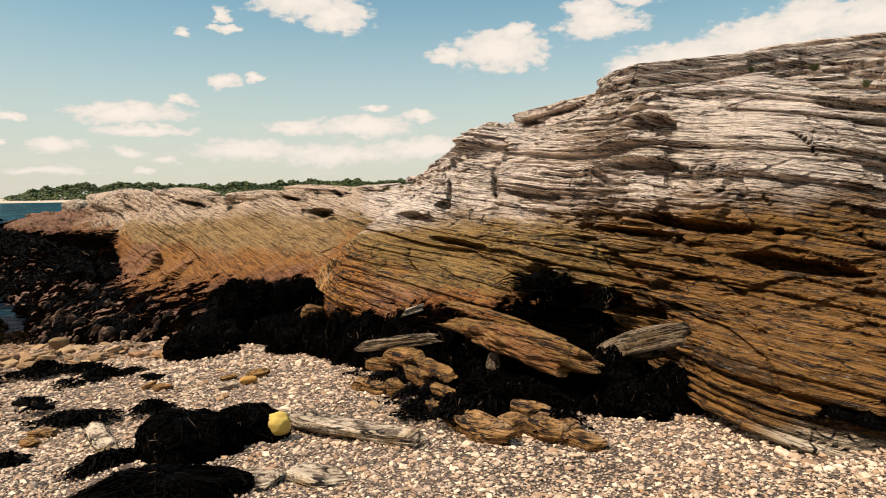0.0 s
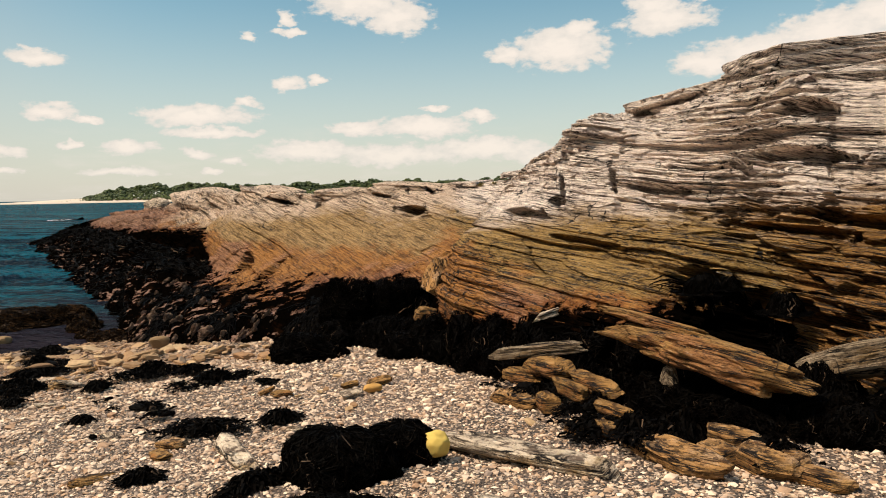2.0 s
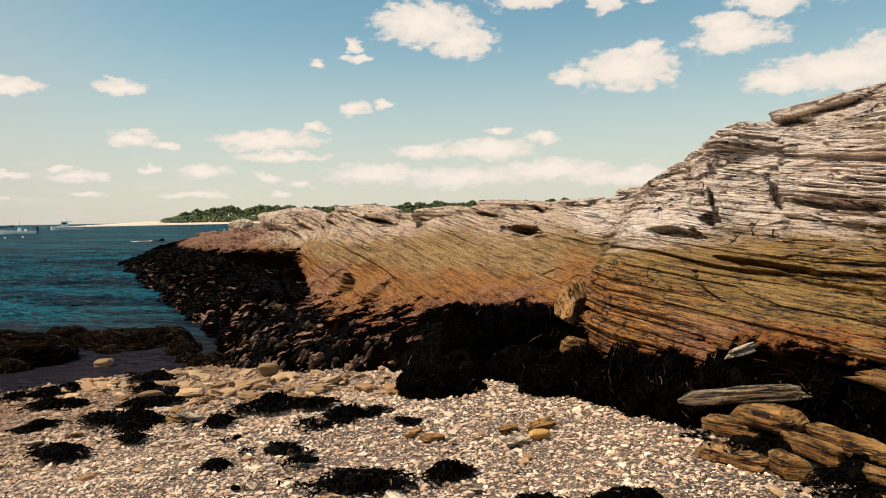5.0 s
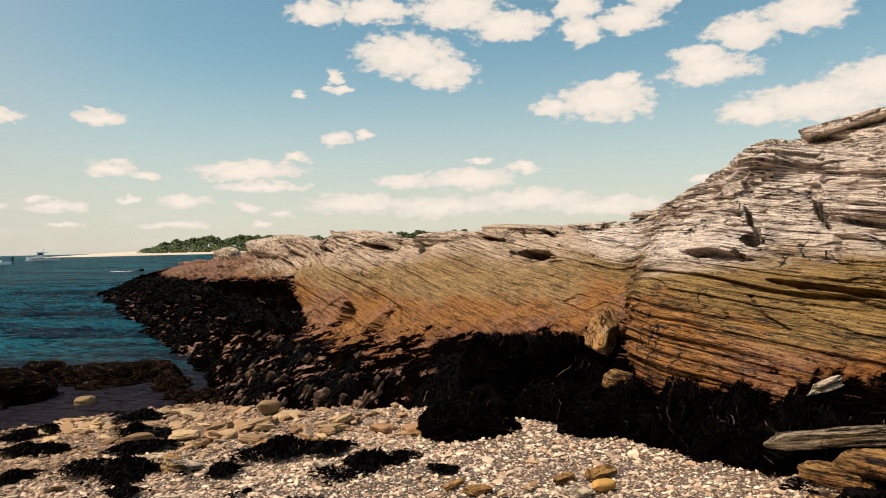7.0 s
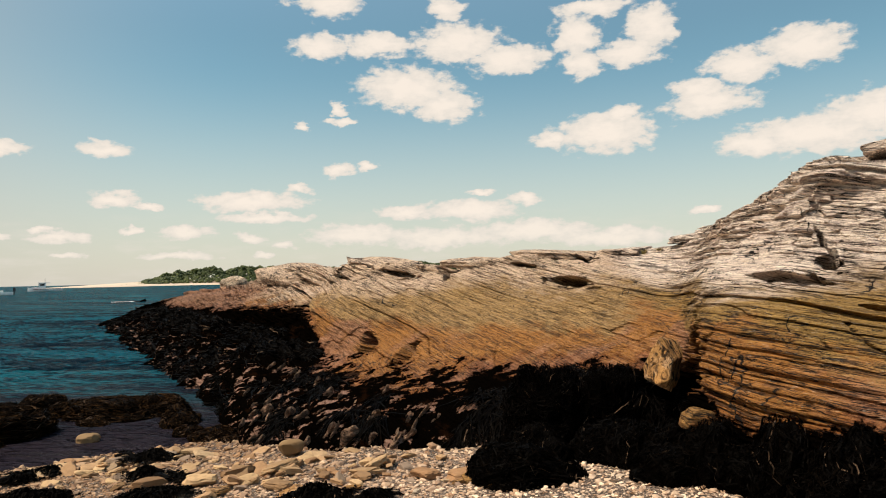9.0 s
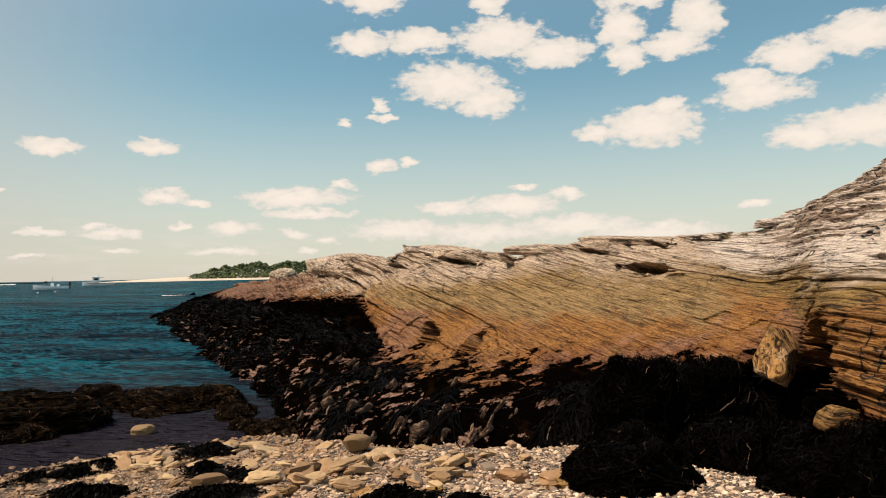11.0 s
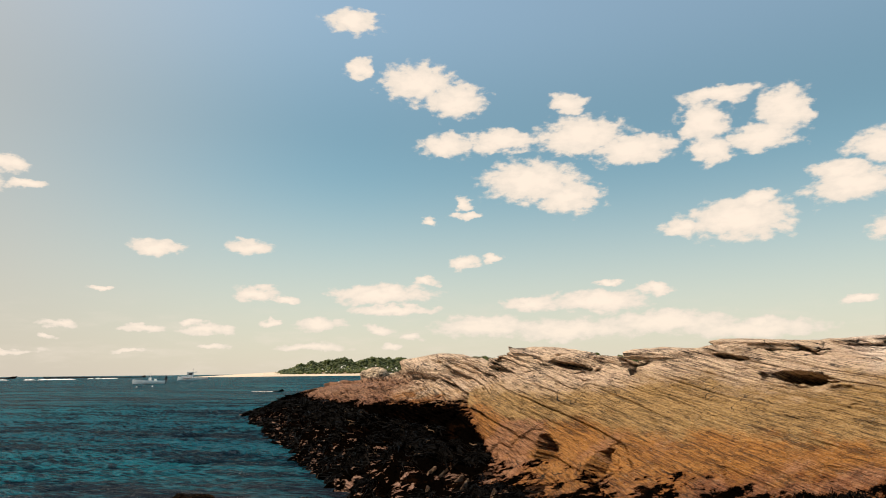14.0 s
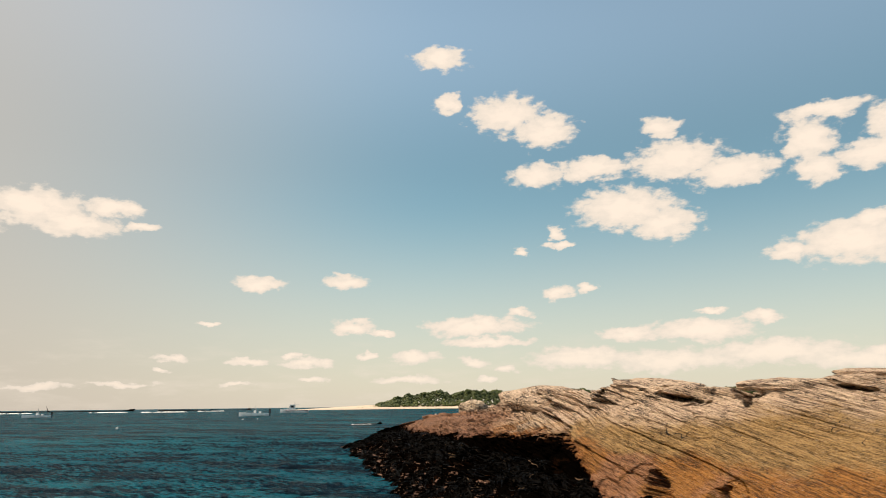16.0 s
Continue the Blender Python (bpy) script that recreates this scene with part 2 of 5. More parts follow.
def rock_material(name, zones=True, tint=(1, 1, 1), warm=0.5):
    """Laminated schist: pale grey above, tan and rust in the splash zone, black algae at the tide line."""
    m, n, b = material(name)
    g, place, (px, py, pz) = world_place(n)
    if zones:
        lay = bedded(n, place)
    else:
        place = n.add("TexCoord").outputs["Object"]
        lay = place
    swirl = n.add("TexNoise", Scale=1.1, Detail=4.0)
    n.link(place, swirl.inputs["Vector"])
    bent = n.vec("ADD", lay, n.vec("MULTIPLY", n.vec("SUBTRACT", swirl.outputs["Color"], (0.5, 0.5, 0.5)), (0.3, 0.3, 0.09 if zones else 0.05)))
    band = n.noise(n.stretch(bent, (0.45, 0.6, 8.0) if zones else (1.5, 2.0, 14.0)), 1.5, 6.0, 0.62)
    lamina = n.noise(n.stretch(bent, (0.9, 1.1, 36.0) if zones else (1.6, 2.2, 34.0)), 1.5, 6.0, 0.66)
    thin = n.noise(n.stretch(bent, (2.6, 3.2, 130.0) if zones else (3.0, 4.0, 95.0)), 1.5, 4.0, 0.6)
    patch = n.noise(place, 0.55, 5.0, 0.6)
    blot = n.noise(n.stretch(lay, (0.8, 0.8, 2.2)), 2.2, 6.0, 0.65)
    mottle = n.noise(place, 7.0, 6.0, 0.7)
    grain = n.noise(place, 70.0, 4.0, 0.65)
    tone = n.ramp(n.math("ADD", n.math("MULTIPLY", lamina, 0.6), n.math("MULTIPLY", thin, 0.4)), 0.36, 0.62)
    pale = n.mix(tone, (0.60, 0.45, 0.385) if zones else (0.30, 0.22, 0.15), (0.98, 0.83, 0.68) if zones else (0.78, 0.62, 0.45))
    pale = n.mix(n.ramp(blot, 0.56, 0.68, 0.0, 0.4), pale, n.mix(tone, (0.15, 0.095, 0.10), (0.46, 0.33, 0.31)))
    tan = n.mix(tone, (0.22, 0.13, 0.048), (0.50, 0.31, 0.13))
    rust = n.mix(tone, (0.22, 0.085, 0.02), (0.47, 0.21, 0.055))
    rust = n.mix(n.ramp(patch, 0.50, 0.60, 0.0, 0.75), rust, n.mix(tone, (0.20, 0.085, 0.045), (0.46, 0.235, 0.14)))
    if zones:
        uneven = n.math("ADD", n.math("MULTIPLY", n.math("SUBTRACT", patch, 0.5), 0.9), n.math("MULTIPLY", n.math("SUBTRACT", blot, 0.5), 0.7))
        level = n.math("ADD", pz, uneven)
        pale = n.mix(n.ramp(px, -1.3, -2.0), pale, n.mix(1.0, pale, (0.80, 0.72, 0.62), "MULTIPLY"))      # browner towards the sea
        brown = n.mix(tone, (0.11, 0.058, 0.015), (0.43, 0.255, 0.078))                # the olive-brown bed of the near cliff
        tan = n.mix(n.ramp(px, -1.75, -1.35), tan, brown)
        block = n.mix(tone, (0.055, 0.024, 0.006), (0.36, 0.17, 0.042))                 # the rust-stained block
        rust = n.mix(n.ramp(px, 1.5, 1.9), rust, block)
        tan = n.mix(n.ramp(px, 1.6, 2.2, 0.0, 0.8), tan, block)
        low = n.math("SUBTRACT", level, n.line(px, RUST_LINE))
        high = n.math("SUBTRACT", level, n.line(px, PALE_LINE))
        colour = n.mix(n.ramp(high, -0.16, 0.30), n.mix(n.ramp(low, -0.10, 0.12), rust, tan), pale)
        redpoint = n.math("MULTIPLY", n.ramp(px, -10.5, -13.5), n.ramp(pz, 2.5, 2.2))      # red-brown rock of the far point
        colour = n.mix(redpoint, colour, n.mix(tone, (0.16, 0.07, 0.04), (0.40, 0.21, 0.12)))
    else:
        colour = n.mix(n.ramp(blot, 0.62 - 0.4 * warm, 0.8 - 0.4 * warm), pale, tan)
        colour = n.mix(n.ramp(n.math("ADD", patch, n.math("MULTIPLY", mottle, 0.4)), 0.98 - 0.28 * warm, 1.06 - 0.28 * warm, 0.0, 0.7), colour, rust)
    colour = n.mix(n.ramp(mottle, 0.60, 0.70, 0.0, 0.35), colour, (0.30, 0.22, 0.07))
    colour = n.mix(n.ramp(mottle, 0.42, 0.34, 0.0, 0.55), colour, n.mix(1.0, colour, (0.35, 0.28, 0.24), "MULTIPLY"))
    if zones:
        scoured = n.math("MULTIPLY", n.ramp(px, 1.9, 2.1), n.ramp(n.math("ADD", pz, n.math("MULTIPLY", n.math("SUBTRACT", blot, 0.5), 0.3)), 1.34, 1.24))
        colour = n.mix(scoured, colour, n.mix(tone, (0.36, 0.27, 0.18), (0.66, 0.53, 0.38)))
    # open partings along the layers, and joints across them, their shade painted near black
    hair = n.math("ABSOLUTE", n.math("SUBTRACT", n.noise(n.stretch(bent, (0.55, 0.8, 11.0)), 1.4, 6.0, 0.6), 0.5))
    hair = n.math("MULTIPLY", n.ramp(hair, 0.022, 0.008), n.ramp(n.noise(place, 1.3, 3.0), 0.40, 0.52))
    joint = n.math("ABSOLUTE", n.math("SUBTRACT", n.noise(n.stretch(lay, (1.5, 1.0, 0.55), (0, 24, 0)), 1.2, 3.0, 0.5), 0.5))
    joint = n.math("MULTIPLY", n.ramp(joint, 0.012, 0.004), n.ramp(n.noise(place, 0.9, 3.0), 0.54, 0.62))
    # some faces split along one layer and show few lines
    plain = n.ramp(n.noise(n.stretch(lay, (0.4, 0.4, 1.4)), 1.1, 3.0, 0.5), 0.44, 0.58, 1.0, 0.25)
    if zones:
        face = n.math("MULTIPLY", n.ramp(px, -1.45, -1.75), n.ramp(high, 0.4, 0.0))
        calm = n.ramp(face, 0.0, 1.0, 1.0, 0.6)
        hair = n.math("MULTIPLY", hair, n.ramp(face, 0.0, 1.0, 1.0, 0.65))
    else:
        calm = 1.0
    # shade in the gaps between layers, put into the colour as dark lines
    cleft_shade = n.math("MAXIMUM", n.ramp(lamina, 0.435, 0.395), n.math("MULTIPLY", n.ramp(band, 0.41, 0.375), 0.85))
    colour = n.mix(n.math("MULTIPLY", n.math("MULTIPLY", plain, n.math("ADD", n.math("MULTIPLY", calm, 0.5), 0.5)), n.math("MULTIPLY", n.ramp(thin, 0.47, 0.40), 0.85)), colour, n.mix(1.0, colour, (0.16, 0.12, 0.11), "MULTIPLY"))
    colour = n.mix(n.math("MULTIPLY", n.math("MULTIPLY", plain, calm), n.math("MULTIPLY", cleft_shade, 0.88)), colour, (0.012, 0.007, 0.005))
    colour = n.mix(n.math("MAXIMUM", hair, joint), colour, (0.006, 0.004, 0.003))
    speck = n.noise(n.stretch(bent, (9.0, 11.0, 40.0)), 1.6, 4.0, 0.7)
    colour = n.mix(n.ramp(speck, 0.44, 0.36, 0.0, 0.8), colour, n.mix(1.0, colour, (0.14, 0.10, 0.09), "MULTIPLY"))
    colour = n.mix(n.ramp(speck, 0.58, 0.68, 0.0, 0.35), colour, n.mix(0.5, colour, (1.0, 0.92, 0.8)))
    colour = n.mix(n.ramp(grain, 0.55, 0.75, 0.0, 0.6), colour, (0.08, 0.055, 0.04))
    gloss = 0.2
    if zones:
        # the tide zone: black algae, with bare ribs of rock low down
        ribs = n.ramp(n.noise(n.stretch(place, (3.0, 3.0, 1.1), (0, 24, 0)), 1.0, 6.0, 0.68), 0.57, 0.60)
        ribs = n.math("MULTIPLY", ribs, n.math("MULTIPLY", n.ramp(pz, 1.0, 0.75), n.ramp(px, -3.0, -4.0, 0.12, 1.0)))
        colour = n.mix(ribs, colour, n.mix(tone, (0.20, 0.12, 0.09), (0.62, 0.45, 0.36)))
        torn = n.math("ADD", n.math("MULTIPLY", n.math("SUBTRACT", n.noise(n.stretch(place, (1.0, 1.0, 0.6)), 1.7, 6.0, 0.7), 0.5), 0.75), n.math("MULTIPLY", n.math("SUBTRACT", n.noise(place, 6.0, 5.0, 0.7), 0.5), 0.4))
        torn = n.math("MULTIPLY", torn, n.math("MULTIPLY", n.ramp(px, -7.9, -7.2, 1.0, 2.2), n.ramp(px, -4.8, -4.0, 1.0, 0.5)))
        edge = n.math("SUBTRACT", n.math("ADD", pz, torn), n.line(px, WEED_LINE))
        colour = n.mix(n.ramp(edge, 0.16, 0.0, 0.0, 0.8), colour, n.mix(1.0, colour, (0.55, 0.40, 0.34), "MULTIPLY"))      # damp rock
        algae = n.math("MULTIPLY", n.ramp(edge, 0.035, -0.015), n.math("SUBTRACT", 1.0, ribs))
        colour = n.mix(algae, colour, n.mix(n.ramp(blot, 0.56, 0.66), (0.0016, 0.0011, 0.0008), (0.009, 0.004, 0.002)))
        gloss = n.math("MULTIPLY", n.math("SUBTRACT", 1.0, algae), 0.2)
    if tint != (1, 1, 1):
        colour = n.mix(1.0, colour, tint, "MULTIPLY")
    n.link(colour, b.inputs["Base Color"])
    b.inputs["Roughness"].default_value = 0.85
    n.feed(b.inputs["Specular IOR Level"], gloss)
    h = n.bump(n.math("MAXIMUM", hair, joint), -1.0, 0.05)
    h = n.bump(band, 1.0, 0.14, h)
    h = n.bump(lamina, 1.0, 0.06, h)
    h = n.bump(thin, 1.0, 0.02, h)
    h = n.bump(mottle, 0.8, 0.045, h)
    n.link(n.bump(grain, 0.7, 0.008, h), b.inputs["Normal"])
    return m


def stone_material(name, light, dark, island=True, rough=0.8, spots=None):
    """Pebbles and loose stones: each has its own tone."""
    m, n, b = material(name)
    g, place, _ = world_place(n)
    who = g.outputs["Random Per Island"] if island else n.add("ObjectInfo").outputs["Random"]
    tone = n.mix(who, dark, light)
    hue = n.math("FRACT", n.math("MULTIPLY", who, 17.31))
    tone = n.mix(n.ramp(hue, 0.55, 1.0, 0.0, 0.7), tone, (0.36, 0.19, 0.09))
    tone = n.mix(n.ramp(hue, 0.18, 0.0, 0.0, 0.7), tone, (0.20, 0.16, 0.135))
    blot = n.noise(place, 16.0, 5.0, 0.65)
    tone = n.mix(n.ramp(blot, 0.4, 0.7, 0.0, 0.35), tone, n.mix(0.5, dark, (0.05, 0.035, 0.025)))
    if island:
        wet = n.ramp(_[2], 0.74, 0.2)
        tone = n.mix(n.math("MULTIPLY", wet, 0.8), tone, n.mix(1.0, tone, (0.42, 0.32, 0.22), "MULTIPLY"))
    if spots:
        tone = n.mix(n.ramp(n.noise(place, 7.0, 4.0, 0.6), 0.5, 0.62), tone, spots)
    n.link(tone, b.inputs["Base Color"])
    b.inputs["Roughness"].default_value = rough
    b.inputs["Specular IOR Level"].default_value = 0.3
    h = n.bump(blot, 0.5, 0.012)
    n.link(n.bump(n.noise(place, 120.0, 3.0), 0.4, 0.002, h), b.inputs["Normal"])
    return m


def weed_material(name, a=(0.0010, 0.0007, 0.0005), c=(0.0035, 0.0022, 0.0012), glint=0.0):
    """Black wet weed; glint is the share of fronds painted lighter as wet highlights."""
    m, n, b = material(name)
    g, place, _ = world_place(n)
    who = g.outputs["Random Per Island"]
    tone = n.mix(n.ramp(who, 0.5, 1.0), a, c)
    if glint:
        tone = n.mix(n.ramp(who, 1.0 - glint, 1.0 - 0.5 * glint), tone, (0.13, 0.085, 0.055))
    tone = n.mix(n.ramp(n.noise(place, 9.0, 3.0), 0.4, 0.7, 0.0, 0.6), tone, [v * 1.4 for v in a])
    n.link(tone, b.inputs["Base Color"])
    b.inputs["Roughness"].default_value = 0.55
    b.inputs["Specular IOR Level"].default_value = 0.02
    n.link(n.bump(n.noise(place, 60.0, 3.0), 0.5, 0.006), b.inputs["Normal"])
    return m


def beach_material():
    m, n, b = material("gravel_bed")
    g, place, (px, py, pz) = world_place(n)
    small = n.voronoi(place, 38.0)
    cell = n.voronoi(place, 38.0, "F1", "Color")
    tiny = n.voronoi(place, 100.0)
    s = n.add("SeparateColor")
    n.link(cell, s.inputs[0])
    tone = n.mix(s.outputs[0], (0.20, 0.13, 0.09), (0.80, 0.59, 0.42))
    tone = n.mix(n.ramp(s.outputs[1], 0.7, 0.9, 0.0, 0.7), tone, (0.36, 0.21, 0.12))
    # shade between the pebbles, painted as near-black gaps
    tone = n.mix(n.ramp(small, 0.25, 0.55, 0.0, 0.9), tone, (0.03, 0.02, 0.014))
    tone = n.mix(n.ramp(n.noise(place, 0.9, 4.0), 0.4, 0.7, 0.0, 0.4), tone, (0.33, 0.22, 0.16))
    wet = n.ramp(n.math("ADD", pz, n.math("MULTIPLY", n.noise(place, 1.3), 0.3)), 0.38, 0.18)
    tone = n.mix(n.math("MULTIPLY", wet, 0.75), tone, (0.05, 0.035, 0.03))
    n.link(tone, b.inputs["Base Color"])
    b.inputs["Roughness"].default_value = 0.85
    h = n.bump(n.math("SUBTRACT", 1.0, small), 1.0, 0.04)
    n.link(n.bump(n.math("SUBTRACT", 1.0, tiny), 0.8, 0.008, h), b.inputs["Normal"])
    return m


def water_material():
    m, n, b = material("sea_water")
    g, place, (px, py, pz) = world_place(n)
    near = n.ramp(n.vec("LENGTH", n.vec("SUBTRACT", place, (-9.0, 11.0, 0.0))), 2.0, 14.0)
    swell = n.noise(n.stretch(place, (0.55, 1.6, 1.0), (0, 0, 25)), 0.9, 3.0, 0.55)
    chop = n.noise(n.stretch(place, (0.8, 1.8, 1.0), (0, 0, 15)), 3.4, 4.0, 0.6)
    ripple = n.noise(place, 14.0, 3.0, 0.5)
    wave = n.noise(n.stretch(place, (0.22, 0.85, 1.0), (0, 0, 22)), 1.0, 5.0, 0.62)
    roll = n.noise(n.stretch(place, (0.05, 0.22, 1.0), (0, 0, 24)), 1.0, 5.0, 0.62)
    far = n.noise(n.stretch(place, (0.02, 0.06, 1.0), (0, 0, 30)), 1.0, 3.0)
    deep = n.mix(n.ramp(far, 0.35, 0.65), (0.001, 0.040, 0.066), (0.001, 0.066, 0.098))
    # the waves' light and dark sides, painted into the colour from their noise
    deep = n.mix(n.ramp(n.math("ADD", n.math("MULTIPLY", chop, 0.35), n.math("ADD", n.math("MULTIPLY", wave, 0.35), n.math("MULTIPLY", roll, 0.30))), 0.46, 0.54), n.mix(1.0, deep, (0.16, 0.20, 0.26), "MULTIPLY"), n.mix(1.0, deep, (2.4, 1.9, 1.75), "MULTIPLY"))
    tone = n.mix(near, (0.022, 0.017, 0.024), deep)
    h = n.bump(wave, 1.0, 1.2)
    h = n.bump(swell, 1.0, 0.9, h)
    h = n.bump(chop, 1.0, 0.35, h)
    h = n.bump(ripple, 0.4, 0.012, h)
    body, gloss, both = n.add("BsdfDiffuse"), n.add("BsdfGlossy", Roughness=0.12), n.add("MixShader")
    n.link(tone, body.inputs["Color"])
    n.link(h, body.inputs["Normal"])
    n.link(h, gloss.inputs["Normal"])
    facing = n.add("Fresnel", IOR=1.22)
    n.link(h, facing.inputs["Normal"])
    n.link(n.math("MULTIPLY", facing.outputs[0], 0.5, clamp=True), both.inputs[0])
    n.link(body.outputs[0], both.inputs[1])
    n.link(gloss.outputs[0], both.inputs[2])
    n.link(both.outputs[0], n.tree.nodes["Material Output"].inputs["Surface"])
    n.tree.nodes.remove(b)
    return m


def leaf_material(name, a, c):
    m, n, b = material(name)
    g, place, _ = world_place(n)
    tone = n.mix(g.outputs["Random Per Island"], a, c)
    tone = n.mix(n.ramp(n.noise(place, 0.12, 3.0), 0.4, 0.65), tone, (0.04, 0.06, 0.015))
    n.link(tone, b.inputs["Base Color"])
    b.inputs["Roughness"].default_value = 0.7
    return m


def plain_material(name, colour, rough=0.5, metal=0.0, scale=20.0):
    m, n, b = material(name)
    g, place, _ = world_place(n)
    n.link(n.mix(n.ramp(n.noise(place, scale, 4.0), 0.3, 0.8, 0.0, 0.35), colour, [v * 0.6 for v in colour]), b.inputs["Base Color"])
    b.inputs["Roughness"].default_value, b.inputs["Metallic"].default_value = rough, metal
    return m


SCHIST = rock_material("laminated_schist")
SLAB = rock_material("slab_schist", zones=False)
PEBBLE = stone_material("pebbles", (1.0, 0.77, 0.56), (0.37, 0.235, 0.155))
COBBLE = stone_material("cobbles", (0.60, 0.40, 0.21), (0.20, 0.11, 0.05), island=False)
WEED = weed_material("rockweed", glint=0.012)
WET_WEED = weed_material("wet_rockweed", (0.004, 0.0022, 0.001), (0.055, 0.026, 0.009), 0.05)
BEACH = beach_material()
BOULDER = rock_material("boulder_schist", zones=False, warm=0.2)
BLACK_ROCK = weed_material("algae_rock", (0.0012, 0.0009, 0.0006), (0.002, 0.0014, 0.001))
WATER = water_material()
TREES = leaf_material("island_foliage", (0.022, 0.040, 0.007), (0.105, 0.125, 0.022))


# ---- mesh helpers ----
def mesh_from(name, verts, faces, mat, smooth=False):
    """A mesh from arrays of places and of equal-sided faces."""
    verts, faces = np.asarray(verts, dtype=np.float32), np.asarray(faces, dtype=np.int32)
    me = bpy.data.meshes.new(name)
    k = faces.shape[1]
    me.vertices.add(len(verts))
    me.vertices.foreach_set("co", verts.ravel())
    me.loops.add(faces.size)
    me.loops.foreach_set("vertex_index", faces.ravel())
    me.polygons.add(len(faces))
    me.polygons.foreach_set("loop_start", np.arange(0, faces.size, k, dtype=np.int32))
    me.polygons.foreach_set("use_smooth", np.full(len(faces), smooth))
    me.update(calc_edges=True)
    me.materials.append(mat)
    return me


def part(name, bm, mat, parent=None, label=""):
    me = bpy.data.meshes.new(name)
    bm.to_mesh(me)
    bm.free()
    me.materials.append(mat)
    ob = new(name, me)
    ob.parent = parent
    return tagged(ob, label)


def grid_faces(rows, cols, flip=False):
    a = (np.arange(rows - 1)[:, None] * cols + np.arange(cols - 1)[None, :]).ravel()
    f = np.stack([a, a + 1, a + cols + 1, a + cols], axis=1)
    return f[:, ::-1] if flip else f


def spline(points, counts):
    """Catmull-Rom through points (K, ...), with counts[i] steps in span i."""
    p = np.asarray(points, dtype=float)
    p = np.concatenate([2 * p[:1] - p[1:2], p, 2 * p[-1:] - p[-2:-1]])
    out = []
    for i, c in enumerate(counts):
        t = (np.arange(c + (i == len(counts) - 1)) / c).reshape(-1, *([1] * (p.ndim - 1)))
        a, b, d, e = p[i], p[i + 1], p[i + 2], p[i + 3]
        out.append(0.5 * (2 * b + (d - a) * t + (2 * a - 5 * b + 4 * d - e) * t ** 2 + (3 * b - a - 3 * d + e) * t ** 3))
    return np.concatenate(out)


def strata(p, rough):
    """How far the layered rock stands out at p: beds, plates and laminae broken into blocks by joints, with open cracks between."""
    s = p @ np.array(BED) + 0.15 * np.minimum(p[..., 0] + 1.4, 0) + 0.12 * fbm(p * 0.3, 2, 5) + 0.02 * fbm(p * 1.6, 2, 9)
    l = p @ np.array(STRIKE) + 0.3 * fbm(p * 0.8, 3, 21)
    m = p @ np.array(CROSS)
    out = 0
    # shut in some faces, gaping in others
    gape = np.clip(0.55 + 1.5 * value_noise(p * np.array([0.5, 0.5, 0.9]), 33), 0.12, 1.25)
    for thick, long, amp, deep, wide, lip, seed in ((0.85, 3.4, 0.28, 0.32, 0.05, 0.08, 1), (0.30, 2.4, 0.17, 0.30, 0.034, 0.07, 2), (0.11, 1.7, 0.085, 0.16, 0.02, 0.035, 3), (0.045, 1.0, 0.03, 0.06, 0.012, 0.014, 4)):
        q = s / thick + 0.12 * value_noise(p * 0.7, 30 + seed)
        i = np.floor(q)
        e = np.minimum(q - i, 1 - (q - i)) * thick
        k = l / long * (0.6 + 0.8 * rnd(i, 3, seed)) + 9 * rnd(i, 7, seed) + 0.3 * m / long
        j = np.floor(k)
        ej = np.minimum(k - j, 1 - (k - j)) * long
        r = rnd(i, j, seed)
        line = np.round(q)
        torn = np.clip(1.6 * value_noise(np.stack([l * 1.1 / long, line * 3.7, m * 0.8], axis=-1), 60 + seed) + 0.5, 0, 1)
        # each bed leans out at its foot, so that it overhangs the one below
        out = out + gape * lip * (0.42 - (q - i)) * (0.25 + 1.5 * rnd(i, j, seed + 40))
        out = out + amp * (r - 0.55) - deep * gape * torn * np.clip(1 - e / wide, 0, 1)
        out = out - 0.5 * deep * (rnd(i, j, seed + 20) > 0.55) * np.clip(1 - ej / (wide * 1.2), 0, 1)
    # shattered facets, each tilted its own way
    shatter = np.clip(0.75 + 1.1 * value_noise(p * 0.5, 46), 0.15, 1.3)
    for a, b, c, tilt, seed in ((0.22, 0.75, 0.6, 0.24, 51), (0.085, 0.30, 0.26, 0.20, 52)):
        u = np.stack([s / a, l / b + 0.4 * rnd(np.floor(s / a), seed), m / c + 0.5 * rnd(np.floor(s / a), seed + 1)], axis=-1)
        u = u + 0.35 * np.stack([value_noise(p * 2.2 / b * 0.3 + k, seed + 3 + k) for k in (0, 1, 2)], axis=-1)
        cell = np.floor(u)
        at = (u - cell - 0.5) * np.array([a, b, c])
        i, j, k = cell[..., 0], cell[..., 1], cell[..., 2]
        lean = sum((rnd(i, j, k, np.int64(seed + 10 + q)) - 0.5) * 2 * tilt * at[..., q] for q in (0, 1, 2))
        out = out + 1.4 * shatter * (lean + 0.28 * a * (rnd(i, j, k, np.int64(seed + 20)) - 0.5))
    out = np.clip(out, -0.55, 0.16)
    return rough * (out + 0.09 * fbm(p * 0.8, 3, 40)) + 0.010 * fbm(p * 9, 3, 50)


def grid_normals(p):
    du, dv = np.gradient(p, axis=0), np.gradient(p, axis=1)
    nrm = np.cross(dv, du)
    return nrm / np.maximum(np.linalg.norm(nrm, axis=2, keepdims=True), 1e-9)


# ---- the outcrop: cross sections from the landward end to the point, each from its foot over the crest to its back ----
SECTIONS = []


def section(rough, *points):
    SECTIONS.append((rough, points))


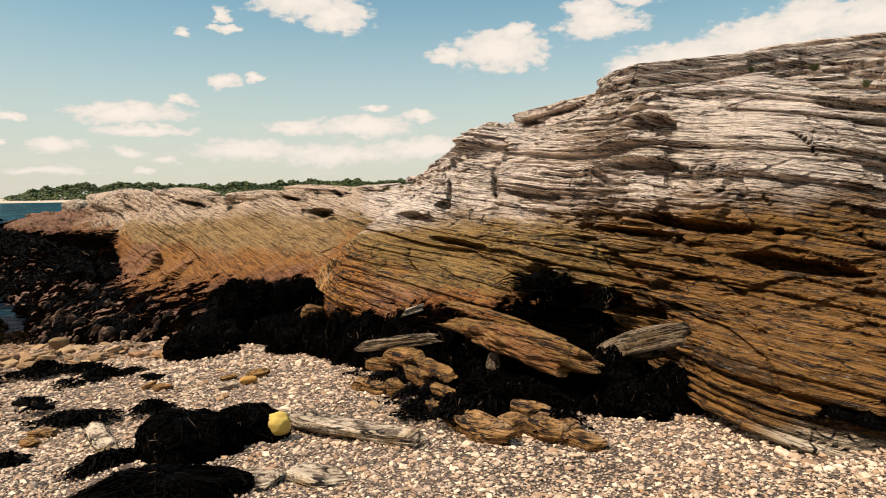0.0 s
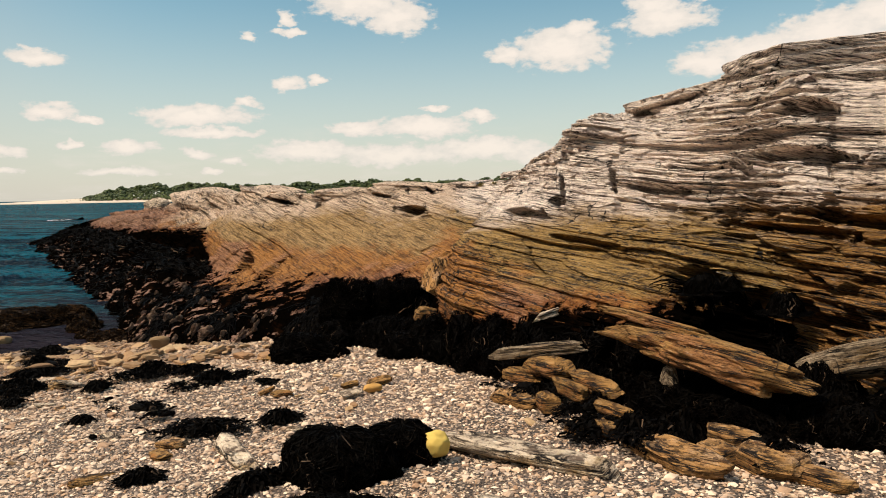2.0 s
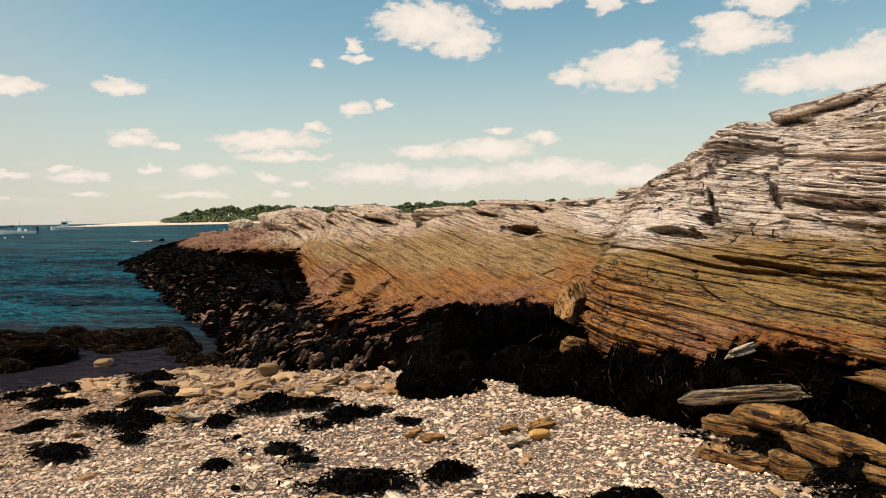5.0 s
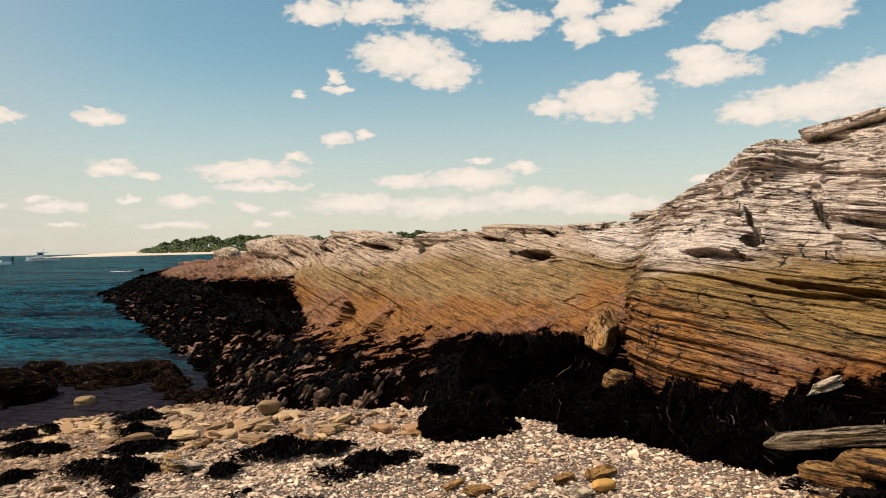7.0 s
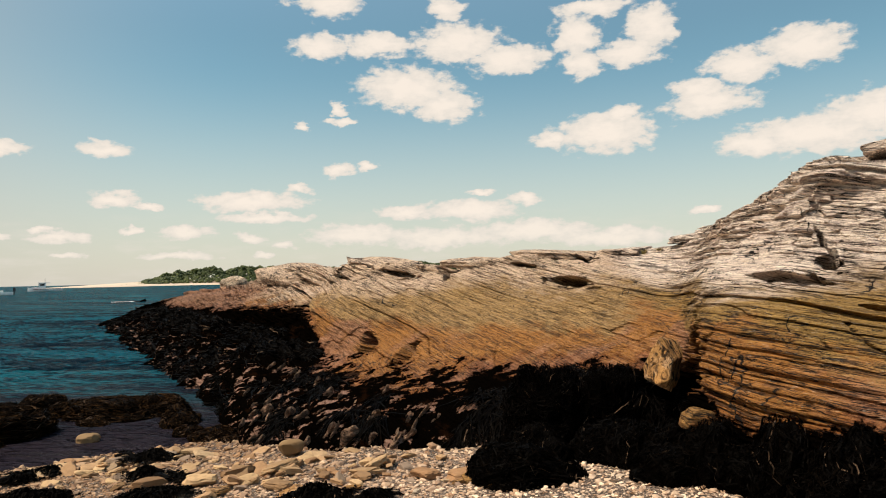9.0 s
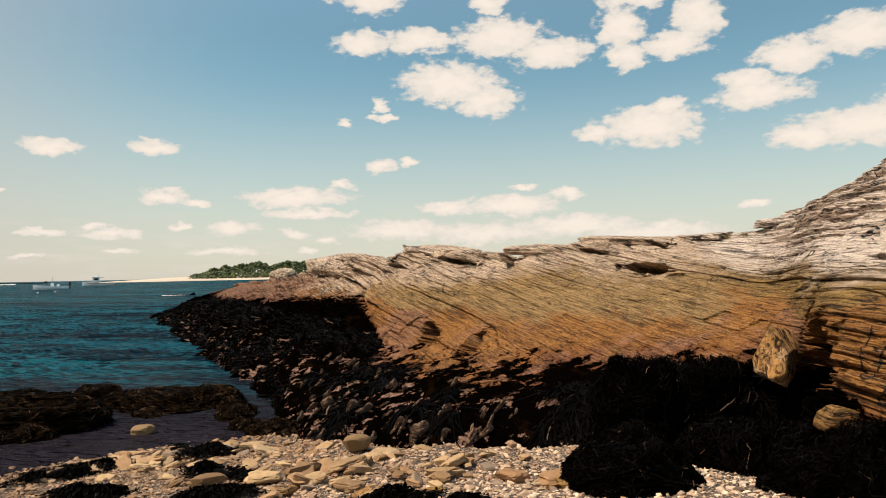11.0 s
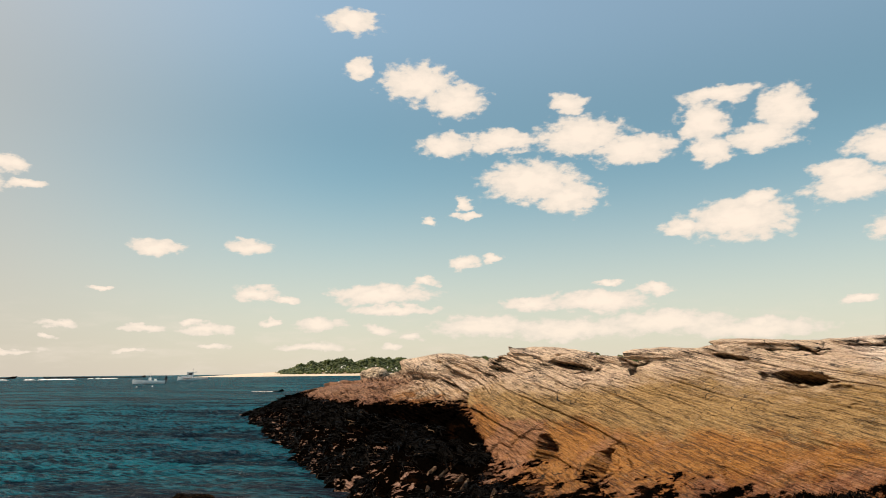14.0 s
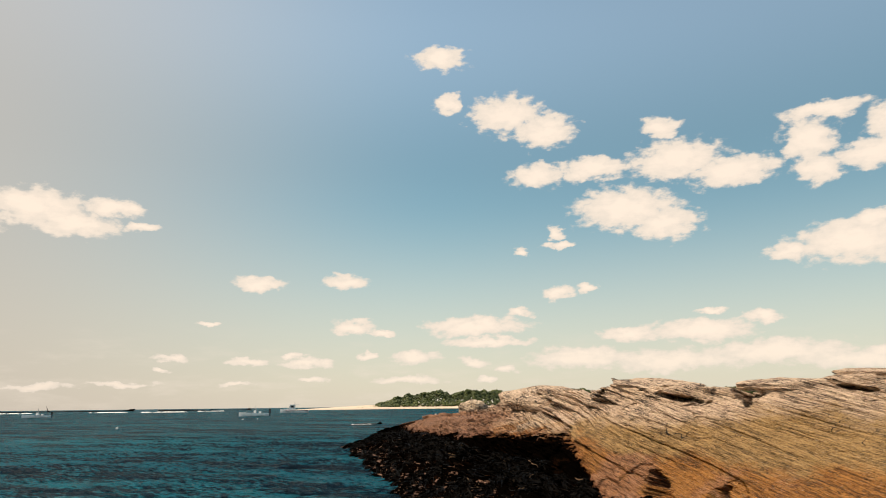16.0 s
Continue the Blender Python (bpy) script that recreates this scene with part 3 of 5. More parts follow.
section(0.72, (7.4, 2.4, 0.7), (7.5, 2.9, 1.5), (7.6, 3.6, 2.1), (7.8, 5.0, 2.6), (8.0, 7.0, 3.3), (8.2, 8.6, 4.2), (8.4, 10.4, 5.1), (8.6, 11.6, 5.5), (9.0, 16.0, 4.8), (9.5, 22.0, 2.0))
section(0.72, (4.6, 3.0, 0.7), (4.7, 3.4, 1.4), (4.8, 4.0, 1.95), (5.1, 5.6, 2.3), (5.4, 7.0, 2.75), (5.6, 8.0, 3.7), (5.8, 9.8, 4.4), (6.0, 11.2, 4.7), (6.5, 16.0, 4.4), (7.0, 22.0, 2.0))
section(0.6, (2.6, 3.7, 0.8), (2.65, 3.95, 1.3), (2.75, 4.5, 1.68), (3.2, 6.2, 1.96), (3.45, 7.1, 2.5), (3.7, 7.9, 3.3), (4.0, 9.2, 4.05), (4.3, 10.8, 4.35), (4.8, 16.0, 4.2), (5.5, 22.0, 1.8))
section(0.6, (1.85, 4.2, 0.8), (1.88, 4.4, 1.2), (1.95, 4.85, 1.66), (2.5, 6.4, 1.86), (2.85, 7.4, 2.25), (2.95, 8.5, 2.95), (2.98, 9.1, 3.75), (3.2, 10.4, 4.15), (3.8, 16.0, 4.0), (4.5, 22.0, 1.7))
section(0.72, (1.75, 5.7, 0.8), (1.8, 6.1, 1.15), (1.85, 6.6, 1.6), (2.2, 7.2, 2.05), (2.4, 8.0, 2.45), (2.5, 8.9, 3.1), (2.6, 9.5, 3.7), (2.85, 10.5, 4.2), (3.2, 15.5, 4.2), (3.9, 22.0, 1.6))
section(0.72, (1.45, 5.85, 0.8), (1.5, 6.25, 1.2), (1.55, 6.75, 1.65), (1.95, 7.5, 2.1), (2.1, 8.6, 2.45), (2.2, 9.5, 3.0), (2.35, 10.6, 3.6), (2.45, 11.4, 4.08), (2.9, 15.6, 4.1), (3.6, 22.0, 1.55))
section(0.72, (0.75, 6.0, 0.8), (0.8, 6.4, 1.25), (0.85, 6.85, 1.78), (1.3, 8.1, 2.18), (1.55, 9.7, 2.4), (1.65, 10.7, 2.95), (1.75, 11.5, 3.45), (1.65, 13.0, 3.96), (2.2, 16.5, 4.1), (2.9, 22.0, 1.5))
section(0.72, (-0.1, 7.1, 0.75), (-0.05, 7.4, 1.2), (0.0, 7.9, 1.62), (0.27, 9.4, 2.02), (0.5, 10.6, 2.31), (0.4, 11.5, 2.8), (0.4, 12.0, 3.3), (0.65, 12.6, 3.9), (1.3, 16.5, 3.9), (1.8, 22.0, 1.4))
section(0.5, (-1.3, 8.6, 0.7), (-1.32, 8.9, 1.05), (-1.35, 9.25, 1.55), (-1.0, 9.7, 2.1), (-0.55, 10.8, 2.3), (-0.3, 11.7, 2.6), (-0.1, 12.4, 3.1), (0.2, 13.3, 3.56), (0.6, 18.0, 3.3), (1.1, 23.0, 1.2))
section(0.4, (-1.62, 9.5, 0.6), (-1.66, 9.9, 1.0), (-1.68, 10.3, 1.5), (-1.45, 10.7, 2.05), (-0.95, 11.9, 2.38), (-0.65, 13.2, 2.7), (-0.4, 14.4, 3.1), (-0.2, 15.8, 3.3), (0.2, 19.0, 3.2), (0.8, 24.0, 1.2))
section(0.2, (-1.6, 10.9, 0.5), (-1.58, 11.2, 0.95), (-1.55, 11.5, 1.4), (-1.42, 12.0, 1.85), (-1.2, 13.6, 2.2), (-1.0, 14.8, 2.52), (-0.7, 15.9, 2.85), (-0.4, 16.9, 3.1), (0.1, 20.0, 2.9), (0.6, 24.5, 1.1))
section(0.13, (-2.45, 10.9, 0.5), (-2.4, 11.4, 0.95), (-2.3, 12.0, 1.35), (-2.1, 12.9, 1.78), (-1.8, 14.0, 2.2), (-1.7, 15.2, 2.5), (-1.3, 16.5, 2.85), (-1.0, 17.4, 3.0), (-0.4, 20.5, 2.8), (0.2, 25.0, 1.0))
section(0.13, (-4.2, 11.0, 0.3), (-4.15, 11.7, 0.78), (-3.9, 13.0, 1.15), (-3.5, 13.8, 1.58), (-3.2, 15.0, 2.1), (-3.0, 15.8, 2.4), (-3.3, 16.6, 2.76), (-3.5, 17.3, 2.93), (-3.0, 21.0, 2.5), (-2.6, 26.0, 0.8))
section(0.18, (-6.0, 11.3, 0.15), (-5.85, 12.1, 0.6), (-5.5, 13.7, 1.0), (-5.15, 14.7, 1.4), (-4.75, 15.4, 1.85), (-4.95, 16.3, 2.18), (-5.15, 17.2, 2.58), (-5.2, 17.8, 2.76), (-5.0, 21.5, 2.2), (-4.8, 27.0, 0.5))
section(0.45, (-8.3, 13.2, -0.3), (-8.0, 13.6, 0.2), (-7.7, 14.6, 0.62), (-7.3, 16.2, 1.05), (-7.5, 16.9, 1.5), (-7.5, 17.7, 2.0), (-7.5, 18.7, 2.5), (-7.5, 19.7, 2.93), (-7.0, 24.0, 2.0), (-6.5, 30.0, -0.4))
section(1.0, (-10.9, 16.9, -0.5), (-10.5, 17.3, 0.1), (-10.0, 17.8, 0.7), (-9.3, 18.2, 1.2), (-9.0, 18.7, 1.75), (-9.4, 20.6, 1.95), (-9.4, 22.0, 2.35), (-9.2, 22.9, 2.8), (-8.8, 27.0, 1.4), (-8.4, 32.0, -0.8))
section(1.0, (-13.4, 20.0, -0.6), (-13.0, 20.6, 0.1), (-12.5, 21.3, 0.7), (-12.2, 21.9, 1.2), (-12.0, 22.5, 1.7), (-12.2, 23.9, 2.0), (-12.2, 25.5, 2.5), (-12.3, 26.5, 2.82), (-12.0, 30.0, 1.2), (-11.6, 35.0, -0.8))
section(1.0, (-18.0, 25.6, -0.6), (-17.4, 26.3, 0.1), (-17.0, 27.0, 0.8), (-16.8, 27.6, 1.4), (-16.7, 28.2, 1.8), (-16.8, 29.6, 1.98), (-17.1, 31.6, 2.1), (-17.2, 33.0, 2.2), (-17.0, 38.0, 0.5), (-16.6, 42.0, -0.8))
section(1.0, (-24.6, 34.0, -0.6), (-23.9, 34.7, 0.1), (-23.4, 35.3, 0.7), (-23.1, 35.9, 1.2), (-22.9, 36.4, 1.35), (-22.8, 36.8, 1.5), (-22.7, 37.1, 1.6), (-22.7, 37.4, 1.65), (-22.3, 40.0, 0.4), (-22.0, 43.0, -0.8))
section(1.0, (-31.5, 42.8, -0.8), (-31.1, 43.0, -0.3), (-30.9, 43.2, -0.05), (-30.8, 43.4, 0.06), (-30.7, 43.5, 0.12), (-30.6, 43.6, 0.16), (-30.5, 43.8, 0.18), (-30.4, 44.0, 0.18), (-30.0, 46.0, -0.4), (-29.8, 48.0, -1.0))


# deep cracks and hollows: place, half length along the layers, half thickness, depth
HOLES = [(-2.65, 15.6, 2.40, 0.5, 0.11, 0.8), (-5.1, 17.45, 2.74, 0.22, 0.13, 0.5), (-8.1, 20.6, 2.6, 0.5, 0.22, 0.8), (-2.6, 17.1, 2.84, 0.8, 0.08, 0.8),
         (-3.45, 16.85, 2.70, 0.35, 0.06, 0.4), (-6.3, 17.9, 2.62, 0.5, 0.07, 0.5), (-0.3, 16.6, 3.14, 0.6, 0.10, 0.7), (0.1, 11.6, 2.56, 0.16, 0.14, 0.4),
         (0.95, 7.05, 1.93, 0.34, 0.15, 0.6), (1.55, 6.75, 1.72, 0.5, 0.14, 0.5), (2.0, 8.2, 2.36, 0.9, 0.06, 0.45), (2.8, 7.7, 2.40, 0.7, 0.07, 0.45), (1.4, 10.5, 2.75, 0.5, 0.07, 0.4),
         (2.6, 9.0, 3.1, 0.6, 0.09, 0.45), (2.75, 9.4, 3.62, 0.3, 0.14, 0.4), (0.3, 9.6, 2.1, 0.6, 0.05, 0.3), (-0.4, 11.2, 2.42, 0.4, 0.08, 0.3), (3.2, 6.5, 2.1, 0.8, 0.07, 0.45),
         (-1.72, 10.9, 1.45, 0.28, 0.5, 0.55), (-6.4, 15.5, 1.3, 0.22, 0.2, 0.4), (-5.4, 14.6, 1.2, 0.16, 0.25, 0.4)]
# clefts across the layers: place, half width, half height, depth
CLEFTS = [(-5.05, 17.3, 2.66, 0.05, 0.28, 0.4), 
          (0.9, 11.4, 2.9, 0.04, 0.25, 0.3), (0.2, 11.8, 2.7, 0.04, 0.3, 0.3), (2.2, 9.6, 3.1, 0.06, 0.3, 0.35), (-1.62, 10.6, 1.6, 0.12, 0.6, 0.6)]


def build_outcrop():
    ends = np.array([s[1] for s in SECTIONS])
    gap = np.linalg.norm(np.diff(ends, axis=0), axis=2).mean(axis=1)
    near = [0.07, 0.035, 0.026, 0.025, 0.028, 0.026, 0.026, 0.026, 0.028, 0.028, 0.028, 0.03, 0.032, 0.04, 0.055, 0.07, 0.1, 0.13, 0.2]
    p = spline(ends, [max(4, int(g / r)) for g, r in zip(gap, near)])
    rough = spline(np.array([[s[0]] for s in SECTIONS]), [max(4, int(g / r)) for g, r in zip(gap, near)])[:, 0]
    p = spline(p.transpose(1, 0, 2), [26, 46, 90, 95, 100, 95, 60, 20, 6]).transpose(1, 0, 2)
    nrm = grid_normals(p)
    # rock breaks back along its layers
    bed = np.array(BED)
    way = nrm - 0.93 * (nrm @ bed)[..., None] * bed
    way = way / np.linalg.norm(way, axis=2, keepdims=True)
    q = p + way * strata(p, rough[:, None])[..., None]
    for x, y, z, long, thick, deep in HOLES:
        d = q - np.array((x, y, z))
        r = ((d @ np.array(STRIKE)) / long) ** 2 + ((d @ np.array(BED)) / thick) ** 2 + ((d @ np.array(CROSS)) / 0.7) ** 2
        at = r < 3.0
        ragged = np.maximum(1 + 1.3 * fbm(q[at] * 3.5, 2, 90) + 0.9 * fbm(q[at] * 11.0, 2, 92), 0.3)
        q[at] -= way[at] * (deep * np.clip((1.1 - r[at] * ragged) * 5, 0, 1))[..., None]
    for x, y, z, wide, tall, deep in CLEFTS:
        d = q - np.array((x, y, z))
        r = ((d @ np.array(STRIKE) + 0.3 * (d @ np.array(BED))) / wide) ** 2 + ((d @ np.array(BED)) / tall) ** 2 + ((d @ np.array(CROSS)) / 0.7) ** 2
        at = r < 3.0
        ragged = np.maximum(1 + 1.2 * fbm(q[at] * 5.0, 2, 91) + 0.8 * fbm(q[at] * 14.0, 2, 93), 0.3)
        q[at] -= nrm[at] * (deep * np.clip((1.1 - r[at] * ragged) * 4, 0, 1))[..., None]
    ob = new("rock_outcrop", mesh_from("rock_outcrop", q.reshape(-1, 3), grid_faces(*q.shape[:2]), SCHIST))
    tagged(ob, "long outcrop of layered grey and rust schist, black with algae at its foot", "rock", kind="structure")
    return q


OUTCROP = build_outcrop()


def build_ground():
    """Beach and sea bed in one sheet that runs out to the horizon."""
    xs = np.concatenate([[-4000, -1500, -500, -200, -90], np.arange(-50, -12, 1.5), np.arange(-12, 5, 0.06), np.arange(5, 30, 1.5), [60, 200, 900, 4000]])
    ys = np.concatenate([[-4000, -900, -200, -60], np.arange(-30, 2, 1.5), np.arange(2, 14, 0.06), np.arange(14, 50, 1.5), [90, 300, 1200, 4000]])
    x, y = np.meshgrid(xs, ys)
    far = np.clip((np.hypot(x, y) - 60) / 200, 0, 1)
    z = ground_z(x, y) * (1 - far) - 5.0 * far
    p = np.stack([x, y, np.zeros_like(x)], axis=2)
    z = z + (1 - far) * (0.06 * fbm(p * 0.6, 3, 60) + 0.035 * fbm(p * 4.0, 3, 61))
    p[..., 2] = z
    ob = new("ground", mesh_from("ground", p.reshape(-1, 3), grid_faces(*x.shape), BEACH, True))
    tagged(ob, "sloping shingle beach of pale tan pebbles", "beach", kind="structure")


build_ground()


def build_water():
    xs = np.concatenate([[-4500, -1800, -700, -300, -150, -90], np.arange(-62, -6, 0.15), [0, 30, 600, 4500]])
    ys = np.concatenate([[-4500, -600, -60, 0], np.arange(8.5, 72, 0.15), [90, 150, 300, 700, 1800, 4500]])
    x, y = np.meshgrid(xs, ys)
    p = np.stack([x, y, np.zeros_like(x)], axis=2)
    inside = np.clip((62 + x) / 20, 0, 1) * np.clip((72 - y) / 20, 0, 1) * np.clip((y - 8.5) / 2, 0, 1)
    calm = np.clip((np.hypot(x + 8, y - 12) - 3) / 14, 0.12, 1)
    bend = 0.6 * fbm(p * 0.3, 2, 70)
    z = 0
    for turn, long, high in ((35, 1.7, 0.045), (20, 0.95, 0.032), (58, 0.7, 0.022)):
        way = (math.sin(radians(turn)) * -x + math.cos(radians(turn)) * y) / long * 2 * math.pi
        z = z + high * (1 - np.abs(np.sin(0.5 * way + 5 * bend + turn)) * 2) * (0.6 + 0.8 * value_noise(p * 0.5, int(turn)))
    z = z + 0.06 * fbm(p * np.array([1.2, 2.2, 1.0]), 3, 72)
    p[..., 2] = z * inside * calm
    ob = new("water", mesh_from("water", p.reshape(-1, 3), grid_faces(*x.shape), WATER, True))
    tagged(ob, "choppy dark teal sea with small waves", "sea", kind="structure")


build_water()


# ---- loose rock, weed and stones ----
BALLS = {}


def ball(level):
    if level not in BALLS:
        bm = bmesh.new()
        bmesh.ops.create_icosphere(bm, subdivisions=level, radius=1.0)
        BALLS[level] = (np.array([v.co[:] for v in bm.verts]), np.array([[v.index for v in f.verts] for f in bm.faces]))
        bm.free()
    return BALLS[level]


def stone_mesh(name, size, mat, seed, box=3.0, rough=0.10, layers=0.0, level=3, smooth=False, chips=9):
    """A stone of that size: between a ball (box 2) and a block (box 8), uneven, with layers that stand out by so many metres."""
    d, faces = ball(level)
    r = (np.abs(d) ** box).sum(axis=1) ** (-1 / box)
    v = d * r[:, None]
    v = v * (1 + rough * 2 * fbm(d * 1.3 + seed * 7.7, 3, seed)[:, None])
    v = v * np.array(size) / 2
    cut = np.random.default_rng(seed)
    for _ in range(chips):               # broken faces
        w = cut.normal(size=3) * np.array([0.8, 1.0, 1.0])
        w /= np.linalg.norm(w)
        over = v @ w
        over = over - over.max() * cut.uniform(0.7, 0.95)
        v = v - np.maximum(over, 0)[:, None] * w
    if layers:
        q = v[:, 2] / (0.045 + 0.03 * rnd(np.int64(seed), 1)) + 0.6 * value_noise(v * 3 + seed, seed)
        i = np.floor(q)
        j = np.floor(v[:, 0] / 0.35 + 5 * rnd(i, seed))
        out = layers * (rnd(i, j, seed) - 0.6)
        flat = np.linalg.norm(v[:, :2], axis=1, keepdims=True) + 1e-6
        v[:, :2] += v[:, :2] / flat * out[:, None]
        v[:, 2] += 0.25 * layers * fbm(v * 5 + seed, 3, seed)
    return mesh_from(name, v, faces, mat, smooth)


def slab(name, a, b, width, height, mat, seed, lean=0.0, box=5.0, rough=0.10, layers=0.05, level=4, label="", category="rock", group="", chips=4):
    """A long slab from a to b."""
    a, b = Vector(a), Vector(b)
    d = b - a
    yaw, pitch = math.degrees(math.atan2(d.y, d.x)), -math.degrees(math.atan2(d.z, math.hypot(d.x, d.y)))
    mid = (a + b) / 2
    ob = new(name, stone_mesh(name, (d.length, width, height), mat, seed, box, rough, layers, level, False, chips))
    ob.matrix_world = pose(*mid, 0, 0, yaw) @ pose(0, 0, 0, 0, pitch, 0) @ pose(0, 0, 0, lean, 0, 0)
    return tagged(ob, label, category, group)


def strips(path, side, widths):
    """Ribbons along paths (N, K, 3), as places and faces."""
    n, k = path.shape[:2]
    w = widths[:, None, None] * np.array([0.55, 1.0, 1.0, 0.8, 0.35] if k == 5 else np.linspace(1, 0.4, k))[None, :, None] / 2
    v = np.stack([path - side * w, path + side * w], axis=2).reshape(-1, 3)
    base = (np.arange(n)[:, None] * k + np.arange(k - 1)[None, :]).ravel() * 2
    return v, np.stack([base, base + 1, base + 3, base + 2], axis=1)


def weed_mesh(name, size, count, mat, seed, length=0.28, wide=0.014, fray=0.05):
    """Rockweed that hangs over a mound of that size, whose foot is at z = 0."""
    rng = np.random.default_rng(seed)
    a = rng.uniform(0, 2 * np.pi, count)
    top = np.arccos(1 - rng.uniform(0, 1, count) * 0.98)
    half = np.array([size[0] / 2, size[1] / 2, size[2]])
    steps = np.arange(5) / 4
    reach = length * rng.uniform(0.5, 1.3, count) / np.mean(half)
    phi = top[:, None] + reach[:, None] * steps
    turn = a[:, None] + rng.normal(0, 0.35, (count, 1)) * steps + 0.12 * rng.normal(size=(count, 5))
    over = np.maximum(phi - np.pi / 2, 0)
    phi_c = np.minimum(phi, np.pi / 2)
    ball_at = np.stack([np.cos(turn) * np.sin(phi_c), np.sin(turn) * np.sin(phi_c), np.cos(phi_c)], axis=2)
    lump = 1 + 0.34 * fbm(ball_at * 1.6 + seed, 3, seed) + 0.15 * fbm(ball_at * 4.5 + seed, 2, seed + 5)
    lump = lump + fray * rng.uniform(0.2, 1.0, (count, 1)) + 0.35 * fray * rng.normal(size=(count, 5))
    r = np.sin(phi_c) * lump + over * 0.7
    p = np.stack([np.cos(turn) * r * half[0], np.sin(turn) * r * half[1], np.cos(phi_c) * lump * half[2] + 0.01 * rng.uniform(0.3, 2.0, (count, 5))], axis=2)
    along = np.gradient(p, axis=1)
    side = np.cross(along, np.array([0, 0, 1.0])[None, None] + 0.6 * rng.normal(size=(count, 1, 3)))
    side /= np.maximum(np.linalg.norm(side, axis=2, keepdims=True), 1e-6)
    v, f = strips(p, side, wide * rng.uniform(0.6, 1.7, count))
    return mesh_from(name, v, f, mat)


def mound_mesh(name, size, mat, seed):
    d, faces = ball(4)
    v = d * (1 + 0.34 * fbm(d * 1.6 + seed, 3, seed) + 0.15 * fbm(d * 4.5 + seed, 2, seed + 5))[:, None]
    v = v * (1 + 0.10 * fbm(d * 7 + seed, 3, seed + 3)[:, None])
    v = v * np.array([size[0] / 2, size[1] / 2, size[2]]) * 0.97
    v[:, 2] = np.where(v[:, 2] < 0, v[:, 2] * 0.15, v[:, 2])
    return mesh_from(name, v, faces, mat)


def weedy_boulder(x, y, z, size, seed, turn=0.0, count=900, length=0.3, wide=0.016, weed=None, label="boulder covered in black wet rockweed at the foot of the outcrop", name="seaweed_boulder", group="weedy boulders"):
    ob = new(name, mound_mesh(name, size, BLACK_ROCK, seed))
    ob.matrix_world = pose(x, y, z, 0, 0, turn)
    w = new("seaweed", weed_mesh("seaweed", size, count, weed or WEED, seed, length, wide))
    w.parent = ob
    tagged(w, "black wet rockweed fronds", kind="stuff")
    return tagged(ob, label, "boulder", group)


def weed_clump(x, y, size, seed, turn=0.0, count=500, high=0.09, lift=0.0):
    """A ragged patch of stranded weed: tangled short fronds, heaped here and there."""
    rng = np.random.default_rng(seed)
    z = float(ground_z(np.float64(x), np.float64(y))) + lift
    n = int(count * 2.2)
    c = rng.normal(0, 0.36, (n, 2)) * np.array([size, size * 0.5])
    lump = fbm(np.stack([c[:, 0] * 5, c[:, 1] * 6, np.full(n, seed * 1.7)], axis=1), 3, seed)
    keep = lump > 0.0
    c, lump = c[keep], lump[keep]
    n = len(c)
    edge = np.exp(-2.2 * (c[:, 0] ** 2 + (c[:, 1] / 0.5) ** 2) / size ** 2)
    top = high * edge * np.clip(0.5 + 1.6 * lump, 0.1, 1.6) * rng.uniform(0.3, 1.0, n)
    way = rng.uniform(0, 2 * np.pi, n)[:, None] + np.cumsum(rng.normal(0, 0.35, (n, 5)), axis=1)
    step = rng.uniform(0.008, 0.022, n)[:, None]
    px, py = c[:, :1] + np.cumsum(np.cos(way) * step, axis=1), c[:, 1:] + np.cumsum(np.sin(way) * step, axis=1)
    pz = top[:, None] * np.array([0.8, 1.0, 0.95, 0.7, 0.4]) + rng.uniform(0, 0.012, (n, 5))
    p = np.stack([px, py, pz], axis=2)
    along = np.gradient(p, axis=1)
    side = np.cross(along, np.array([0, 0, 1.0])[None, None] + 0.5 * rng.normal(size=(n, 1, 3)))
    side /= np.maximum(np.linalg.norm(side, axis=2, keepdims=True), 1e-6)
    v, f = strips(p, side, rng.uniform(0.010, 0.022, n))
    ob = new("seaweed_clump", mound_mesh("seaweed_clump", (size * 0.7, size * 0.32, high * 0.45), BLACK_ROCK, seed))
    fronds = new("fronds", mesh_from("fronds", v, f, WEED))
    fronds.parent = ob
    tagged(fronds, kind="stuff")
    ob.matrix_world = pose(x, y, z + 0.03, 0, 0, turn)
    return tagged(ob, "ragged clump of black drying rockweed lying on the shingle", "seaweed", "stranded seaweed")


